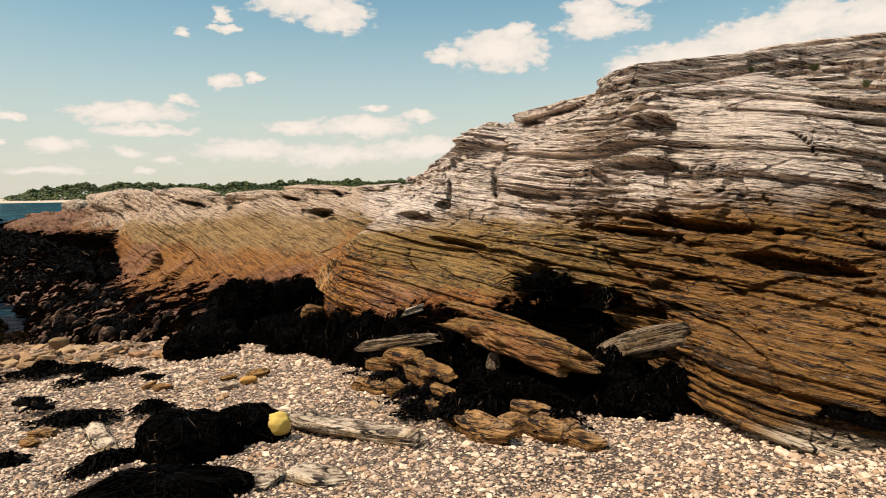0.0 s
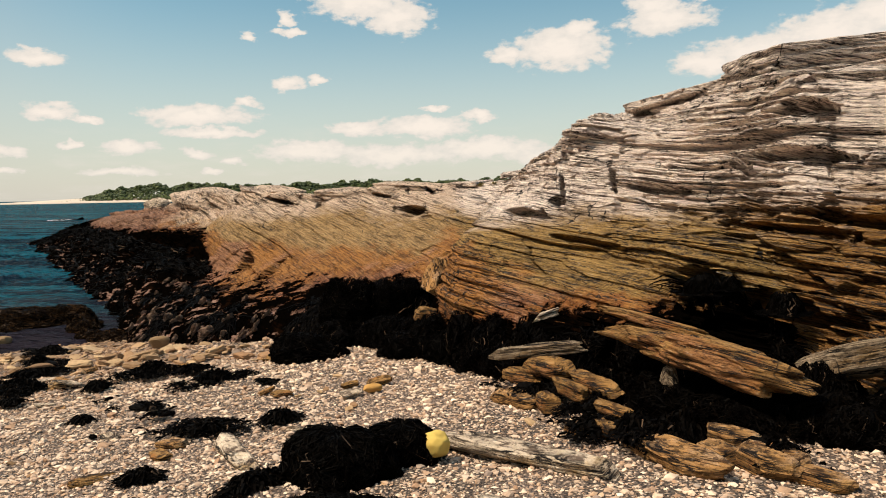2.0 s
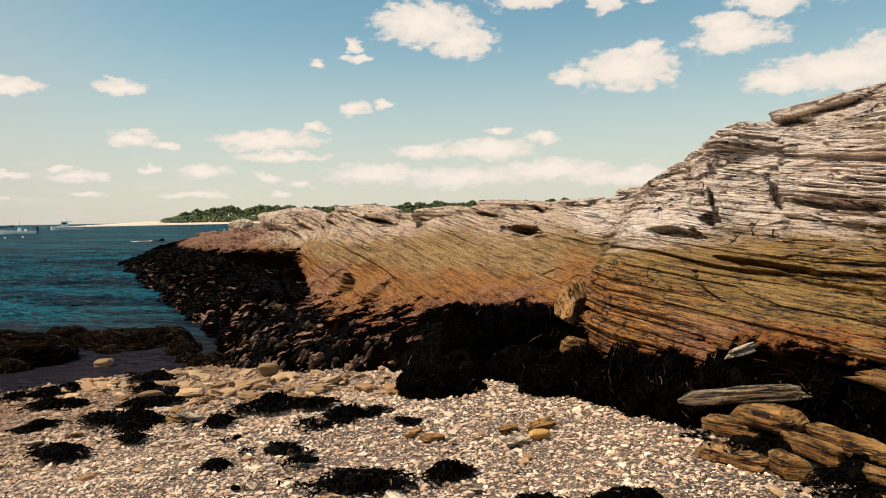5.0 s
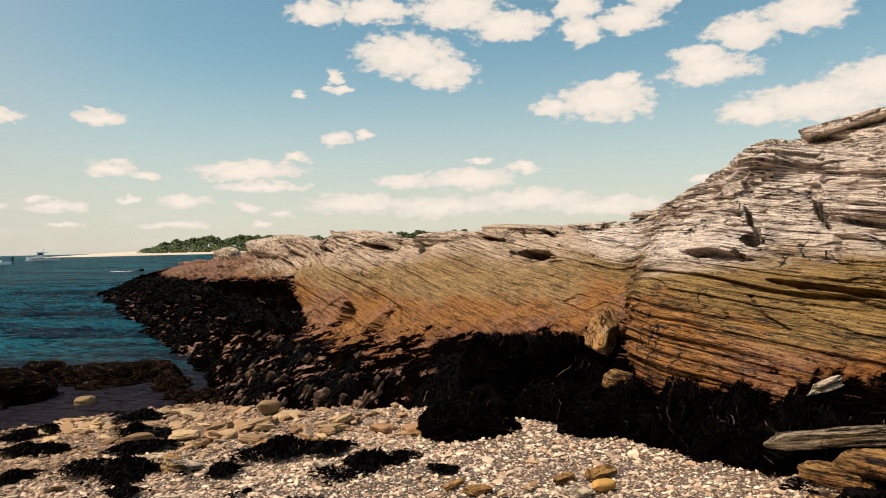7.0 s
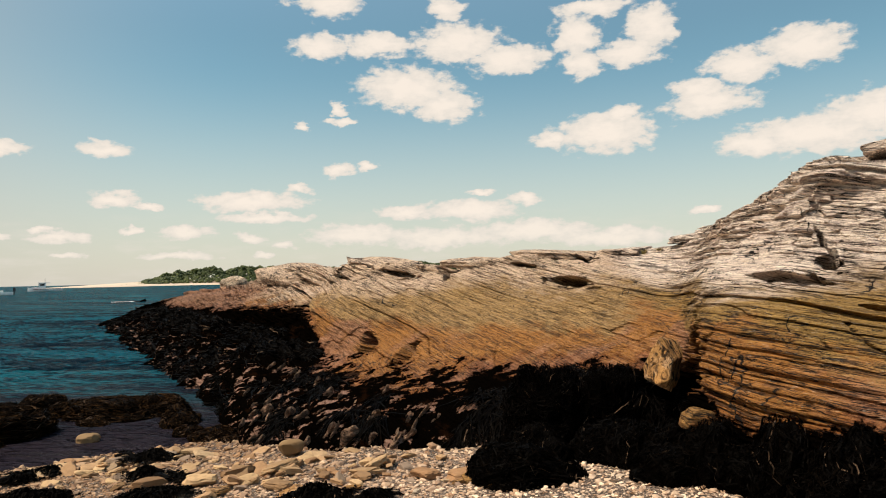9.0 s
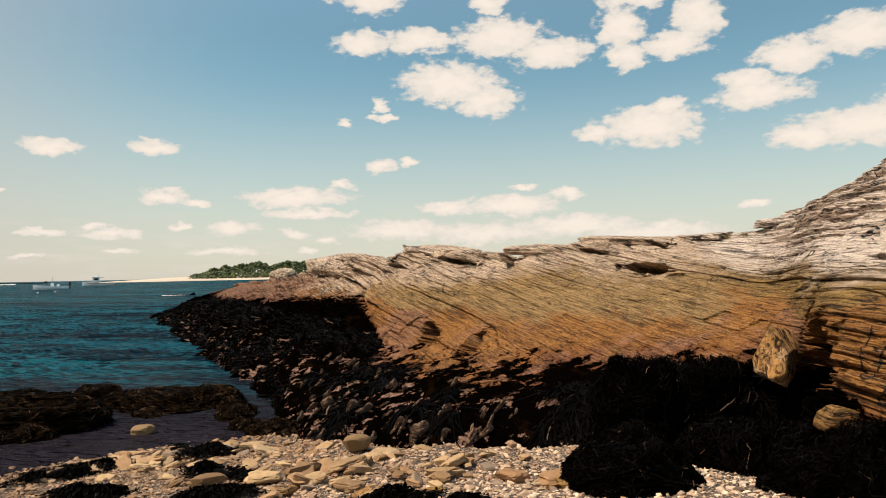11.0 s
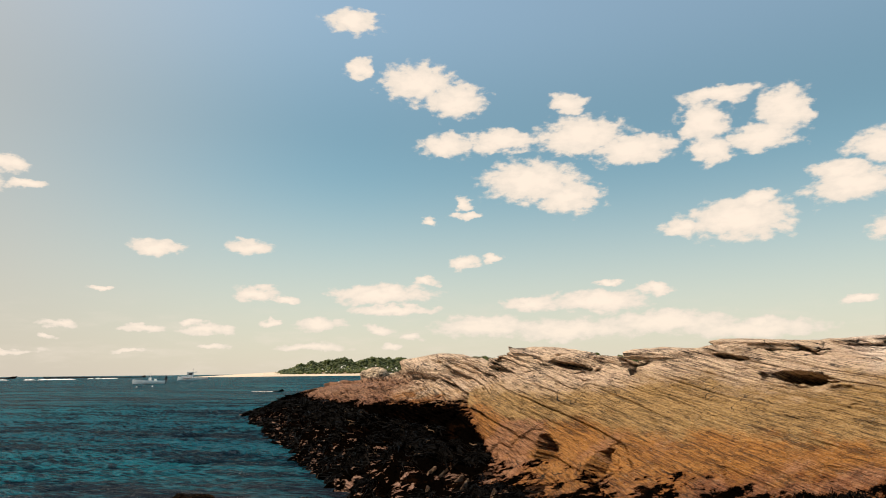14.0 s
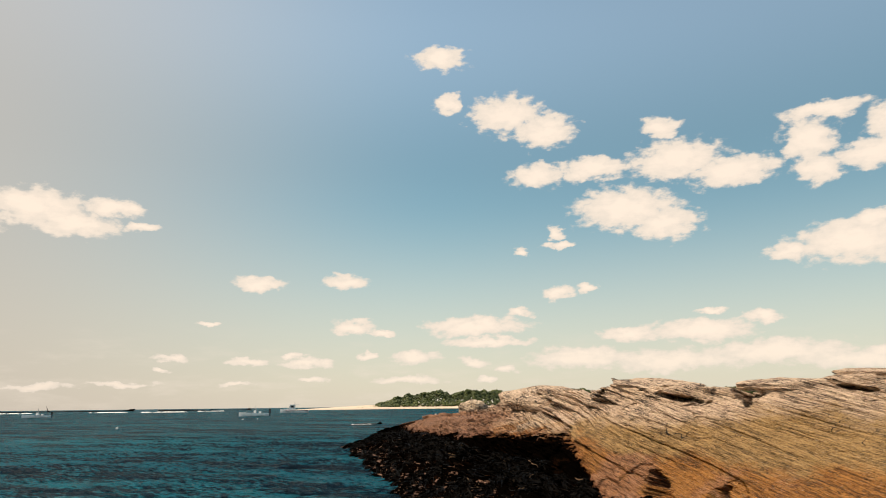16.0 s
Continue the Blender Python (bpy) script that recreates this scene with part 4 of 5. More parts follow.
# kelp belt along the foot of the outcrop
rng = np.random.default_rng(4)
FOOT = np.array([(1.75, 5.45), (1.5, 5.9), (1.0, 6.0), (0.3, 6.8), (-0.5, 8.0), (-1.4, 8.9), (-2.2, 10.4), (-3.2, 11.4), (-4.6, 11.9), (-6.0, 12.5), (-7.6, 13.9), (-9.2, 14.8)])
FRONT = np.array([(1.5, 5.15), (1.3, 5.3), (0.9, 5.5), (0.15, 6.7), (-0.75, 8.05), (-1.4, 8.9), (-2.2, 9.6), (-3.4, 9.9), (-4.7, 10.8), (-6.1, 12.2), (-7.5, 13.4), (-8.9, 14.1)])
seed = 100
for t in np.linspace(0, len(FOOT) - 1.01, 44):
    i = int(t)
    u = t - i
    for back in ((0.15, 0.75) if i < 6 else ((0.4,) if i < 7 else ())):
        f = FRONT[i] * (1 - u) + FRONT[i + 1] * u
        k = FOOT[i] * (1 - u) + FOOT[i + 1] * u
        m = f + (k - f) * back + rng.normal(0, 0.1, 2)
        if -1.1 < m[0] < 0.75 and m[1] < 7.0:
            continue
        s = rng.uniform(0.4, 0.75) * (0.75 if t < 3 else 1.0)
        seed += 1
        z = float(ground_z(np.float64(m[0]), np.float64(m[1])))
        weedy_boulder(m[0], m[1], z - 0.05, (s, s * 0.8, s * rng.uniform(0.4, 0.62) * (1 + 0.6 * back)), seed, rng.uniform(0, 180), 1300, 0.14, 0.009)

weedy_boulder(0.42, 6.0, 0.98, (0.75, 0.55, 0.32), 18, 130, 2600, 0.14, 0.009)
weedy_boulder(0.75, 5.45, 1.02, (0.7, 0.5, 0.26), 19, 130, 2600, 0.14, 0.009)
# the large rounded boulders under the rust-coloured bulge, and the block before them
weedy_boulder(-3.05, 11.25, 0.3, (1.15, 1.0, 1.12), 11, 10, 5000, 0.16, 0.010, label="large rounded boulder hung with black rockweed")
weedy_boulder(-2.35, 11.4, 0.35, (1.0, 0.85, 1.02), 12, 40, 4500, 0.16, 0.010, label="large rounded boulder hung with black rockweed")
weedy_boulder(-3.3, 9.5, 0.48, (1.2, 0.8, 0.42), 13, -20, 5000, 0.2, 0.010, label="broad low boulder hung with black rockweed")
# the two mounds on the open beach
weedy_boulder(-1.5, 5.3, 0.9, (0.55, 0.5, 0.27), 17, 0, 3600, 0.24, 0.007, label="low boulder covered in black rockweed on the shingle", group="beach boulders")
weedy_boulder(-1.86, 5.0, 0.88, (0.75, 0.62, 0.31), 15, -14, 5200, 0.26, 0.007, label="low boulder covered in black rockweed on the shingle", group="beach boulders")
weedy_boulder(-1.65, 4.05, 0.88, (1.15, 0.7, 0.27), 16, 8, 6500, 0.3, 0.007, label="low boulder covered in black rockweed on the shingle", group="beach boulders")
# in the shallows
weedy_boulder(-13.0, 13.3, -0.15, (3.2, 2.0, 0.66), 21, 20, 7000, 0.28, 0.013, WET_WEED, "brown weed-covered rock standing in the shallow water", group="rocks in the shallows")
for k, (x, y, s, h) in enumerate(((-11.3, 15.3, 1.7, 0.34), (-10.6, 15.7, 1.2, 0.30), (-12.2, 15.5, 1.1, 0.24), (-13.2, 15.8, 1.0, 0.28), (-9.6, 14.7, 0.9, 0.18), (-12.8, 14.9, 0.8, 0.10), (-11.2, 14.6, 0.7, 0.10), (-8.4, 13.6, 0.9, 0.16), (-14.6, 13.2, 1.2, 0.3), (-11.9, 12.7, 0.8, 0.2), (-12.3, 12.4, 0.7, 0.16), (-9.0, 13.9, 0.6, 0.12), (-10.0, 15.3, 0.6, 0.2), (-11.8, 16.0, 0.9, 0.2), (-7.9, 13.3, 0.6, 0.12))):
    weedy_boulder(x, y, -0.06, (s, s * 0.75, h + 0.06), 30 + k, 25 * k, 2600, 0.22, 0.012, WET_WEED, "low brown weed-covered rock awash in the shallows", group="rocks in the shallows")

# weed hanging on the tide zone of the outcrop
def hang_weed():
    rows, cols = OUTCROP.shape[:2]
    rng = np.random.default_rng(9)
    n = 110000
    iu, iv = rng.integers(4, rows - 4, n), rng.integers(3, 200, n)
    p = OUTCROP[iu, iv]
    limit = np.interp(p[:, 0], *zip(*WEED_LINE)) - 0.12 + 0.35 * fbm(p * 0.9, 3, 80) - 2.0 * (value_noise(p * 2.6, 81) > np.where(p[:, 0] < -4.2, np.where(p[:, 2] < 1.0, -0.3, 0.0), 0.25))
    ok = (p[:, 2] < limit) & (p[:, 2] > -0.05) & (p[:, 0] < 2.2)
    iu, iv = iu[ok], iv[ok]
    nrm = grid_normals(OUTCROP)
    step = rng.uniform(1.0, 4.5, len(iu))
    drift = rng.normal(0, 1.5, len(iu))
    path = []
    for k in range(5):
        v = np.clip(iv - (k * step).astype(int), 0, cols - 1)
        u = np.clip(iu + (k * drift).astype(int), 0, rows - 1)
        path.append(OUTCROP[u, v] + nrm[u, v] * rng.uniform(0.012, 0.055, (len(iu), 1)))
    path = np.stack(path, axis=1)
    along = np.gradient(path, axis=1)
    side = np.cross(along, nrm[iu, iv][:, None] + 0.5 * rng.normal(size=(len(iu), 1, 3)))
    side /= np.maximum(np.linalg.norm(side, axis=2, keepdims=True), 1e-6)
    far = np.linalg.norm(path[:, 0, :2], axis=1)
    v, f = strips(path, side, rng.uniform(0.010, 0.024, len(iu)) * np.clip(far / 12, 0.8, 2.5))
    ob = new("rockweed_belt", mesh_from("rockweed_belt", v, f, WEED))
    tagged(ob, "black rockweed hanging over the tide zone of the rock", "seaweed", kind="stuff")


hang_weed()


def rock_ribs():
    """Upturned plates that stand out of the weed low on the outcrop."""
    rng = np.random.default_rng(27)
    kinds = [stone_mesh("rock_rib", (0.07 + 0.02 * (k % 3), 0.34, 0.32 + 0.05 * k), RIB, 700 + k, 3.6, 0.45, 0.03, 3, chips=9) for k in range(6)]
    made = 0
    while made < 70:
        p = OUTCROP[rng.integers(4, OUTCROP.shape[0] - 4), rng.integers(3, 190)]
        if not (-8.6 < p[0] < -3.9 and 0.15 < p[2] < 0.95 - 0.25 * rng.uniform()):
            continue
        ob = new("rock_rib", kinds[made % 6])
        k = rng.uniform(0.3, 0.75)
        ob.matrix_world = pose(*(p + np.array((0, 0.03, -0.03))), rng.normal(20, 10), 24 + rng.normal(0, 9), rng.normal(-10, 18)) @ Matrix.Diagonal((k, k, k, 1))
        tagged(ob, "pinkish upturned rock plate standing out of black weed", "rock", "upturned plates")
        made += 1


RIB = rock_material("rib_schist", zones=False, warm=0.2, tint=(0.72, 0.56, 0.50))
rock_ribs()

# ---- slabs and ledges of the outcrop ----
LEDGE = "layered schist slab lying on the crest of the outcrop"
slab("rock_slab", (1.74, 14.1, 4.14), (3.5, 13.2, 4.50), 1.3, 0.14, SCHIST, 41, -6, 16, 0.04, 0.05, 6, chips=2, label="thick layered slab jutting out over the cliff")
slab("rock_slab", (-0.6, 16.9, 3.14), (0.7, 16.4, 3.26), 1.2, 0.14, SCHIST, 42, 4, 14, 0.06, 0.06, 5, label=LEDGE, group="crest slabs")
slab("rock_slab", (-7.5, 19.6, 2.98), (-6.2, 18.6, 2.76), 1.2, 0.13, SCHIST, 43, 6, 14, 0.06, 0.06, 5, label=LEDGE, group="crest slabs")
slab("rock_slab", (-5.05, 17.8, 2.84), (-3.8, 17.4, 2.76), 1.2, 0.15, SCHIST, 44, 6, 14, 0.06, 0.06, 5, label=LEDGE, group="crest slabs")
slab("rock_slab", (-3.65, 17.5, 2.98), (-2.35, 17.1, 2.90), 1.1, 0.13, SCHIST, 45, 4, 14, 0.06, 0.06, 5, label=LEDGE, group="crest slabs")
slab("rock_slab", (-2.1, 17.4, 2.92), (-1.1, 17.0, 2.96), 1.1, 0.12, SCHIST, 46, 4, 14, 0.06, 0.06, 5, label=LEDGE, group="crest slabs")
slab("rock_slab", (-12.7, 27.0, 2.85), (-10.2, 24.2, 2.6), 2.0, 0.45, SCHIST, 47, 10, 5, label=LEDGE, group="crest slabs")
slab("rock_slab", (-17.9, 34.2, 2.35), (-16.6, 33.2, 2.3), 1.0, 0.8, BOULDER, 48, 10, 4, label=LEDGE, group="crest slabs")
RUSTY = rock_material("rusty_schist", zones=False, warm=1.0, tint=(0.86, 0.74, 0.58))
TAN_ROCK = rock_material("tan_schist", zones=False, warm=0.75, tint=(1.0, 0.84, 0.70))
DULL = rock_material("dull_schist", zones=False, warm=0.3, tint=(0.62, 0.58, 0.52))
LIP = "rust-coloured layered ledge overhanging a dark hollow"
slab("rock_ledge", (0.02, 6.62, 1.60), (1.12, 5.42, 1.46), 0.56, 0.24, RUSTY, 49, -12, 2.6, 0.30, 0.06, 5, LIP, "rock", "ledge layers", 2)
slab("rock_ledge", (0.42, 6.18, 1.52), (1.14, 5.42, 1.38), 0.6, 0.2, RUSTY, 50, -8, 2.6, 0.32, 0.06, 5, LIP, "rock", "ledge layers", 2)
slab("rock_ledge", (0.10, 6.76, 1.70), (0.82, 6.0, 1.60), 0.34, 0.10, RUSTY, 55, -14, 2.8, 0.3, 0.05, 5, LIP, "rock", "ledge layers", 2)
slab("rock_rib", (0.42, 5.86, 1.0), (0.44, 5.9, 1.38), 0.14, 0.10, DULL, 56, 0, 3.0, 0.2, 0.02, 4, "narrow upright rock under the overhanging ledge")
slab("rock_slab", (1.32, 5.75, 1.42), (2.0, 5.5, 1.62), 0.3, 0.2, DULL, 51, -25, 6, label="grey-green slab wedged in the weedy gully")
slab("rock_block", (-1.84, 11.05, 1.2), (-1.70, 11.3, 1.74), 0.34, 0.30, TAN_ROCK, 52, 0, 4, 0.25, 0.03, 5, "pale upright block leaning against the rust-coloured bulge")
slab("rock_slab", (-0.43, 7.9, 1.42), (0.1, 8.3, 1.5), 0.2, 0.09, BOULDER, 53, -20, 5, label="thin slab leaning in the black weed")
slab("rock_slab", (-0.92, 7.45, 1.14), (-0.02, 7.2, 1.28), 0.26, 0.12, DULL, 54, -10, 5, 0.16, label="long grey slab lying across the weed")

CAP = "thick flat layered block capping the cliff"
slab("rock_slab", (2.74, 11.5, 4.1), (6.2, 11.5, 4.46), 2.6, 0.44, SCHIST, 141, 4, 16, 0.04, 0.09, 6, CAP, group="cap blocks", chips=1)
slab("rock_slab", (2.8, 11.4, 4.5), (6.6, 11.4, 4.82), 2.4, 0.36, SCHIST, 142, 4, 16, 0.04, 0.09, 6, CAP, group="cap blocks", chips=1)
slab("rock_slab", (5.0, 12.0, 4.85), (8.6, 12.0, 5.2), 2.4, 0.36, SCHIST, 143, 4, 16, 0.04, 0.09, 6, CAP, group="cap blocks", chips=1)
# the pile of rusty stones below it
PILE = "rust-coloured layered stone in the pile at the cliff foot"
for k, (a, b, w, h) in enumerate((
        ((-0.5, 7.1, 1.14), (-0.2, 6.66, 1.16), 0.24, 0.17), ((-0.78, 7.25, 1.02), (-0.46, 6.9, 1.04), 0.16, 0.13),
        ((-0.22, 6.68, 1.15), (0.08, 6.02, 1.17), 0.17, 0.13), ((-0.35, 6.65, 1.08), (-0.1, 6.12, 1.10), 0.13, 0.13), ((-0.1, 6.1, 1.08), (0.13, 5.58, 1.12), 0.11, 0.11),
        ((-0.48, 6.5, 0.98), (-0.38, 6.1, 1.02), 0.15, 0.16), ((-0.12, 5.7, 1.02), (0.0, 5.38, 1.05), 0.14, 0.13), ((-0.3, 5.76, 0.99), (-0.22, 5.55, 1.01), 0.1, 0.1),
        ((0.13, 5.6, 1.06), (0.36, 5.12, 1.10), 0.1, 0.1))):
    slab("rock_slab", a, b, w, h, RUSTY, 60 + k, 12 - 5 * (k % 4), 4, 0.2, 0.02, 4, PILE, "stone", "rusty stone pile", 7)
TAN = "pale tan layered slab half buried in shingle"
for k, (a, b, w, h) in enumerate((
        ((-0.86, 6.88, 0.93), (-0.5, 6.42, 0.97), 0.2, 0.11), ((0.06, 5.42, 1.05), (0.40, 4.58, 1.11), 0.24, 0.15), ((0.52, 5.34, 1.12), (0.76, 5.0, 1.14), 0.22, 0.14),
        ((0.46, 5.1, 1.1), (0.62, 4.82, 1.12), 0.18, 0.11), ((0.64, 5.04, 1.12), (0.80, 4.55, 1.14), 0.2, 0.14), ((0.8, 4.8, 1.1), (1.02, 4.36, 1.14), 0.16, 0.10), ((0.76, 4.94, 1.14), (0.9, 4.62, 1.16), 0.16, 0.12))):
    slab("rock_slab", a, b, w, h, TAN_ROCK, 75 + k, 10 - 6 * (k % 3), 5, 0.16, 0.02, 4, TAN, "stone", "tan slabs", 7)
LONG = rock_material("silvery_schist", zones=False, warm=0.35)
slab("rock_slab", (-1.2, 5.5, 1.0), (-0.08, 4.75, 1.05), 0.2, 0.11, LONG, 81, 6, 5, 0.14, 0.04, 5, "long weathered grey slab with fine layers in the shingle", "stone")
slab("rock_slab", (-1.35, 4.35, 0.98), (-1.02, 4.1, 1.02), 0.3, 0.1, LONG, 82, 8, 5, 0.15, 0.03, 4, "flat pinkish slab beside the weedy mound", "stone", "flat beach slabs")
slab("rock_slab", (-1.0, 4.45, 0.99), (-0.6, 4.05, 1.03), 0.3, 0.1, LONG, 83, -5, 5, 0.15, 0.03, 4, "flat pinkish slab beside the weedy mound", "stone", "flat beach slabs")
slab("rock_slab", (-3.1, 6.05, 0.8), (-2.5, 5.15, 0.86), 0.17, 0.09, LONG, 84, 8, 5, 0.13, 0.03, 4, "pale pointed slab half buried in shingle", "stone", "flat beach slabs")
slab("rock_slab", (-6.15, 8.65, 0.48), (-5.8, 8.35, 0.52), 0.34, 0.14, SLAB, 85, -14, 4, 0.1, 0.02, 4, "broad tan flat stone among seaweed", "stone", "flat beach slabs")
slab("rock_slab", (-5.0, 7.2, 0.61), (-4.25, 6.35, 0.68), 0.2, 0.07, SLAB, 86, 4, 4, 0.14, 0.03, 4, "broken pinkish slab half buried in shingle", "stone", "flat beach slabs")
slab("rock_slab", (-4.2, 6.3, 0.70), (-4.02, 6.05, 0.72), 0.15, 0.08, SLAB, 87, 4, 3, 0.12, 0.02, 3, "broken pinkish slab half buried in shingle", "stone", "flat beach slabs")

# single stones
YELLOW = plain_material("yellow_stone", (0.62, 0.42, 0.09), 0.85, scale=22.0)
ORANGE = plain_material("orange_stone", (0.50, 0.26, 0.06), 0.8, scale=14.0)
GREY = plain_material("brown_stone", (0.22, 0.13, 0.055), 0.85, scale=8.0)


def single(name, mesh, x, y, z, turn, label, tip=0):
    ob = new(name, mesh)
    ob.matrix_world = pose(x, y, z, tip, 0, turn)
    return tagged(ob, label, "stone")


single("yellow_stone", stone_mesh("yellow_stone", (0.19, 0.16, 0.17), YELLOW, 3, 2.4, 0.16, 0, 4, True, 3), -1.24, 5.2, 1.05, 20, "rounded yellow stone beside a weedy boulder", 20)
single("orange_stone", stone_mesh("orange_stone", (0.2, 0.13, 0.09), ORANGE, 5, 3.0, 0.14, 0, 3), -2.08, 7.4, 0.81, 35, "orange stone lying on the shingle")
single("orange_stone", stone_mesh("orange_stone", (0.3, 0.22, 0.2), RUSTY, 6, 4.5, 0.12, 0.02, 3), -1.75, 9.45, 1.2, 10, "square orange stone caught in black weed", 10)
single("tan_stone", stone_mesh("tan_stone", (0.26, 0.2, 0.17), SLAB, 7, 3.5, 0.14, 0.02, 3), -0.93, 8.6, 1.12, -10, "tan stone caught in black weed")
single("brown_boulder", stone_mesh("brown_boulder", (0.30, 0.24, 0.2), GREY, 8, 2.6, 0.1, 0, 4, False, 7), -6.28, 11.4, 0.42, 30, "rounded brown boulder at the edge of the shingle", -15)
single("brown_stone", stone_mesh("brown_stone", (0.36, 0.28, 0.22), GREY, 9, 2.6, 0.12, 0, 4, False, 7), -10.4, 13.3, 0.02, 5, "rounded brown stone standing in shallow water")

# seaweed lying on the beach
for k, (x, y, s) in enumerate(((-6.57, 8.35, 1.25), (-5.4, 8.2, 0.55), (-5.15, 8.95, 0.95), (-4.05, 8.25, 0.95), (-4.3, 7.05, 0.6), (-3.3, 6.2, 0.75),
                               (-3.87, 6.75, 0.36), (-4.9, 7.55, 0.24), (-6.43, 7.15, 0.65), (-8.3, 11.7, 0.8), (-2.68, 6.35, 0.32), (-9.6, 10.8, 1.3),
                               (-4.6, 6.6, 0.17), (-4.2, 6.1, 0.18), (-3.2, 5.0, 0.25), (-2.35, 4.8, 0.5), (-7.4, 10.3, 0.9), (-8.4, 9.6, 0.8), (-6.9, 9.4, 0.8),
                               (-7.6, 8.3, 0.5), (-9.0, 12.2, 0.6), (-6.0, 7.6, 0.4), (-2.3, 3.9, 0.5), (-4.6, 8.9, 0.5), (-3.4, 8.0, 0.3))):
    weed_clump(x, y, s * 0.6, 200 + k, -20 + 25 * (k % 4), int(250 + 1700 * s), 0.05 + 0.10 * s)


# ---- shingle ----
def shingle(name, count, big, shape, seed, label):
    rng = np.random.default_rng(seed)
    d, faces = shape
    u = rng.uniform(0, 1, count)
    x, y = rng.uniform(-11.5, 4.5, count), 2.6 + (15 - 2.6) * u ** 2.0 - rng.exponential(1.0, count) * (rng.uniform(0, 1, count) < 0.10)
    z = ground_z(x, y)
    keep = (z > -0.12) & (x > -2.2 - 0.85 * y - rng.exponential(0.5, count)) & (x < 4.2 - 0.30 * (y - 3))
    x, y, z = x[keep], y[keep], z[keep]
    n = len(x)
    p3 = np.stack([x, y, np.zeros(n)], axis=1)
    z = z + 0.06 * fbm(p3 * 0.6, 3, 60) + 0.035 * fbm(p3 * 4.0, 3, 61)
    far = np.clip(np.hypot(x + 1.5, y - 1.5) / 10, 0.25, 1)
    size = np.exp(rng.normal(0, 0.3, n)) * (0.0075 + 0.0115 * far) * big
    dims = np.stack([size * rng.uniform(0.9, 1.6, n), size * rng.uniform(0.7, 1.1, n), size * rng.uniform(0.3, 0.75, n)], axis=1)
    base = d[None] * (1 + 0.28 * rng.normal(size=(n, len(d), 1)).clip(-1.3, 1.3))
    v = base * dims[:, None] * 0.8
    tip, turn = rng.normal(0, 0.4, n), rng.uniform(0, 2 * np.pi, n)
    c, s = np.cos(tip)[:, None], np.sin(tip)[:, None]
    v = np.stack([v[..., 0], v[..., 1] * c - v[..., 2] * s, v[..., 1] * s + v[..., 2] * c], axis=2)
    c, s = np.cos(turn)[:, None], np.sin(turn)[:, None]
    v = np.stack([v[..., 0] * c - v[..., 1] * s, v[..., 0] * s + v[..., 1] * c, v[..., 2]], axis=2)
    v = v + np.stack([x, y, z + 0.2 * size], axis=1)[:, None]
    f = faces[None] + (np.arange(n) * len(d))[:, None, None]
    ob = new(name, mesh_from(name, v.reshape(-1, 3), f.reshape(-1, 3), PEBBLE))
    tagged(ob, label, "pebbles", kind="stuff")


OCTA = (np.array([(1, 0, 0), (0, 1, 0), (-1, 0, 0), (0, -1, 0), (0, 0, 1), (0, 0, -1)], dtype=float),
        np.array([(0, 1, 4), (1, 2, 4), (2, 3, 4), (3, 0, 4), (1, 0, 5), (2, 1, 5), (3, 2, 5), (0, 3, 5)]))
shingle("shingle", 34000, 1.7, ball(1), 12, "tan, grey and rust pebbles covering the beach")
shingle("fine_shingle", 150000, 1.0, OCTA, 13, "fine tan and grey shingle covering the beach")


def cobbles():
    rng = np.random.default_rng(15)
    kinds = [stone_mesh("beach_stone", (0.20, 0.125, 0.05), COBBLE, 300 + k, 6.0, 0.2, 0.012, 3, chips=10) for k in range(7)]
    made = 0
    while made < 230:
        if made < 190:                    # the coarse strip near the water and under the weed
            t = rng.uniform(0, 1)
            x, y = -4.6 - 5.4 * t + rng.normal(0, 0.5), 10.1 + 2.2 * t + rng.normal(0, 0.6) - 1.2 * t * rng.uniform(0, 1)
        else:
            x, y = rng.uniform(-8, 2), rng.uniform(3.6, 10)
        z = float(ground_z(np.float64(x), np.float64(y)))
        if z < 0.02 or y > 12.6 + 0.2 * abs(x) or x > 2.6 - 0.25 * y and y > 5:
            continue
        ob = new("beach_stone", kinds[made % 7])
        k = (0.45 + 1.5 * rng.uniform(0, 1) ** 2.5) if made < 190 else rng.uniform(0.3, 0.6)
        ob.matrix_world = pose(x, y, z + 0.02 * k, rng.normal(0, 14), rng.normal(0, 14), rng.uniform(0, 360)) @ Matrix.Diagonal((k, k, k, 1))
        tagged(ob, "flat angular tan beach stone lying on shingle", "stone", "beach stones")
        made += 1


cobbles()


def flat_stones():
    rng = np.random.default_rng(19)
    for k in range(34):
        x = rng.uniform(-7.2, -1.8)
        y = rng.uniform(4.6, 9.8)
        if x < -1.5 - 0.75 * y or (x > -3.0 and y > 8.0):
            continue
        z = float(ground_z(np.float64(x), np.float64(y)))
        w = rng.uniform(0.12, 0.3)
        ob = new("flat_stone", stone_mesh("flat_stone", (w, w * rng.uniform(0.4, 0.75), rng.uniform(0.03, 0.06)), (RUSTY, TAN_ROCK, LONG)[k % 3], 500 + k, 7, 0.16, 0.015, 3, False, 6))
        ob.matrix_world = pose(x, y, z + 0.025, rng.normal(0, 8), rng.normal(0, 8), rng.uniform(0, 360))
        tagged(ob, ("rust-coloured flat stone lying on the shingle", "tan flat stone lying on the shingle", "grey flat stone lying on the shingle")[k % 3], "stone", "flat beach stones")


flat_stones()

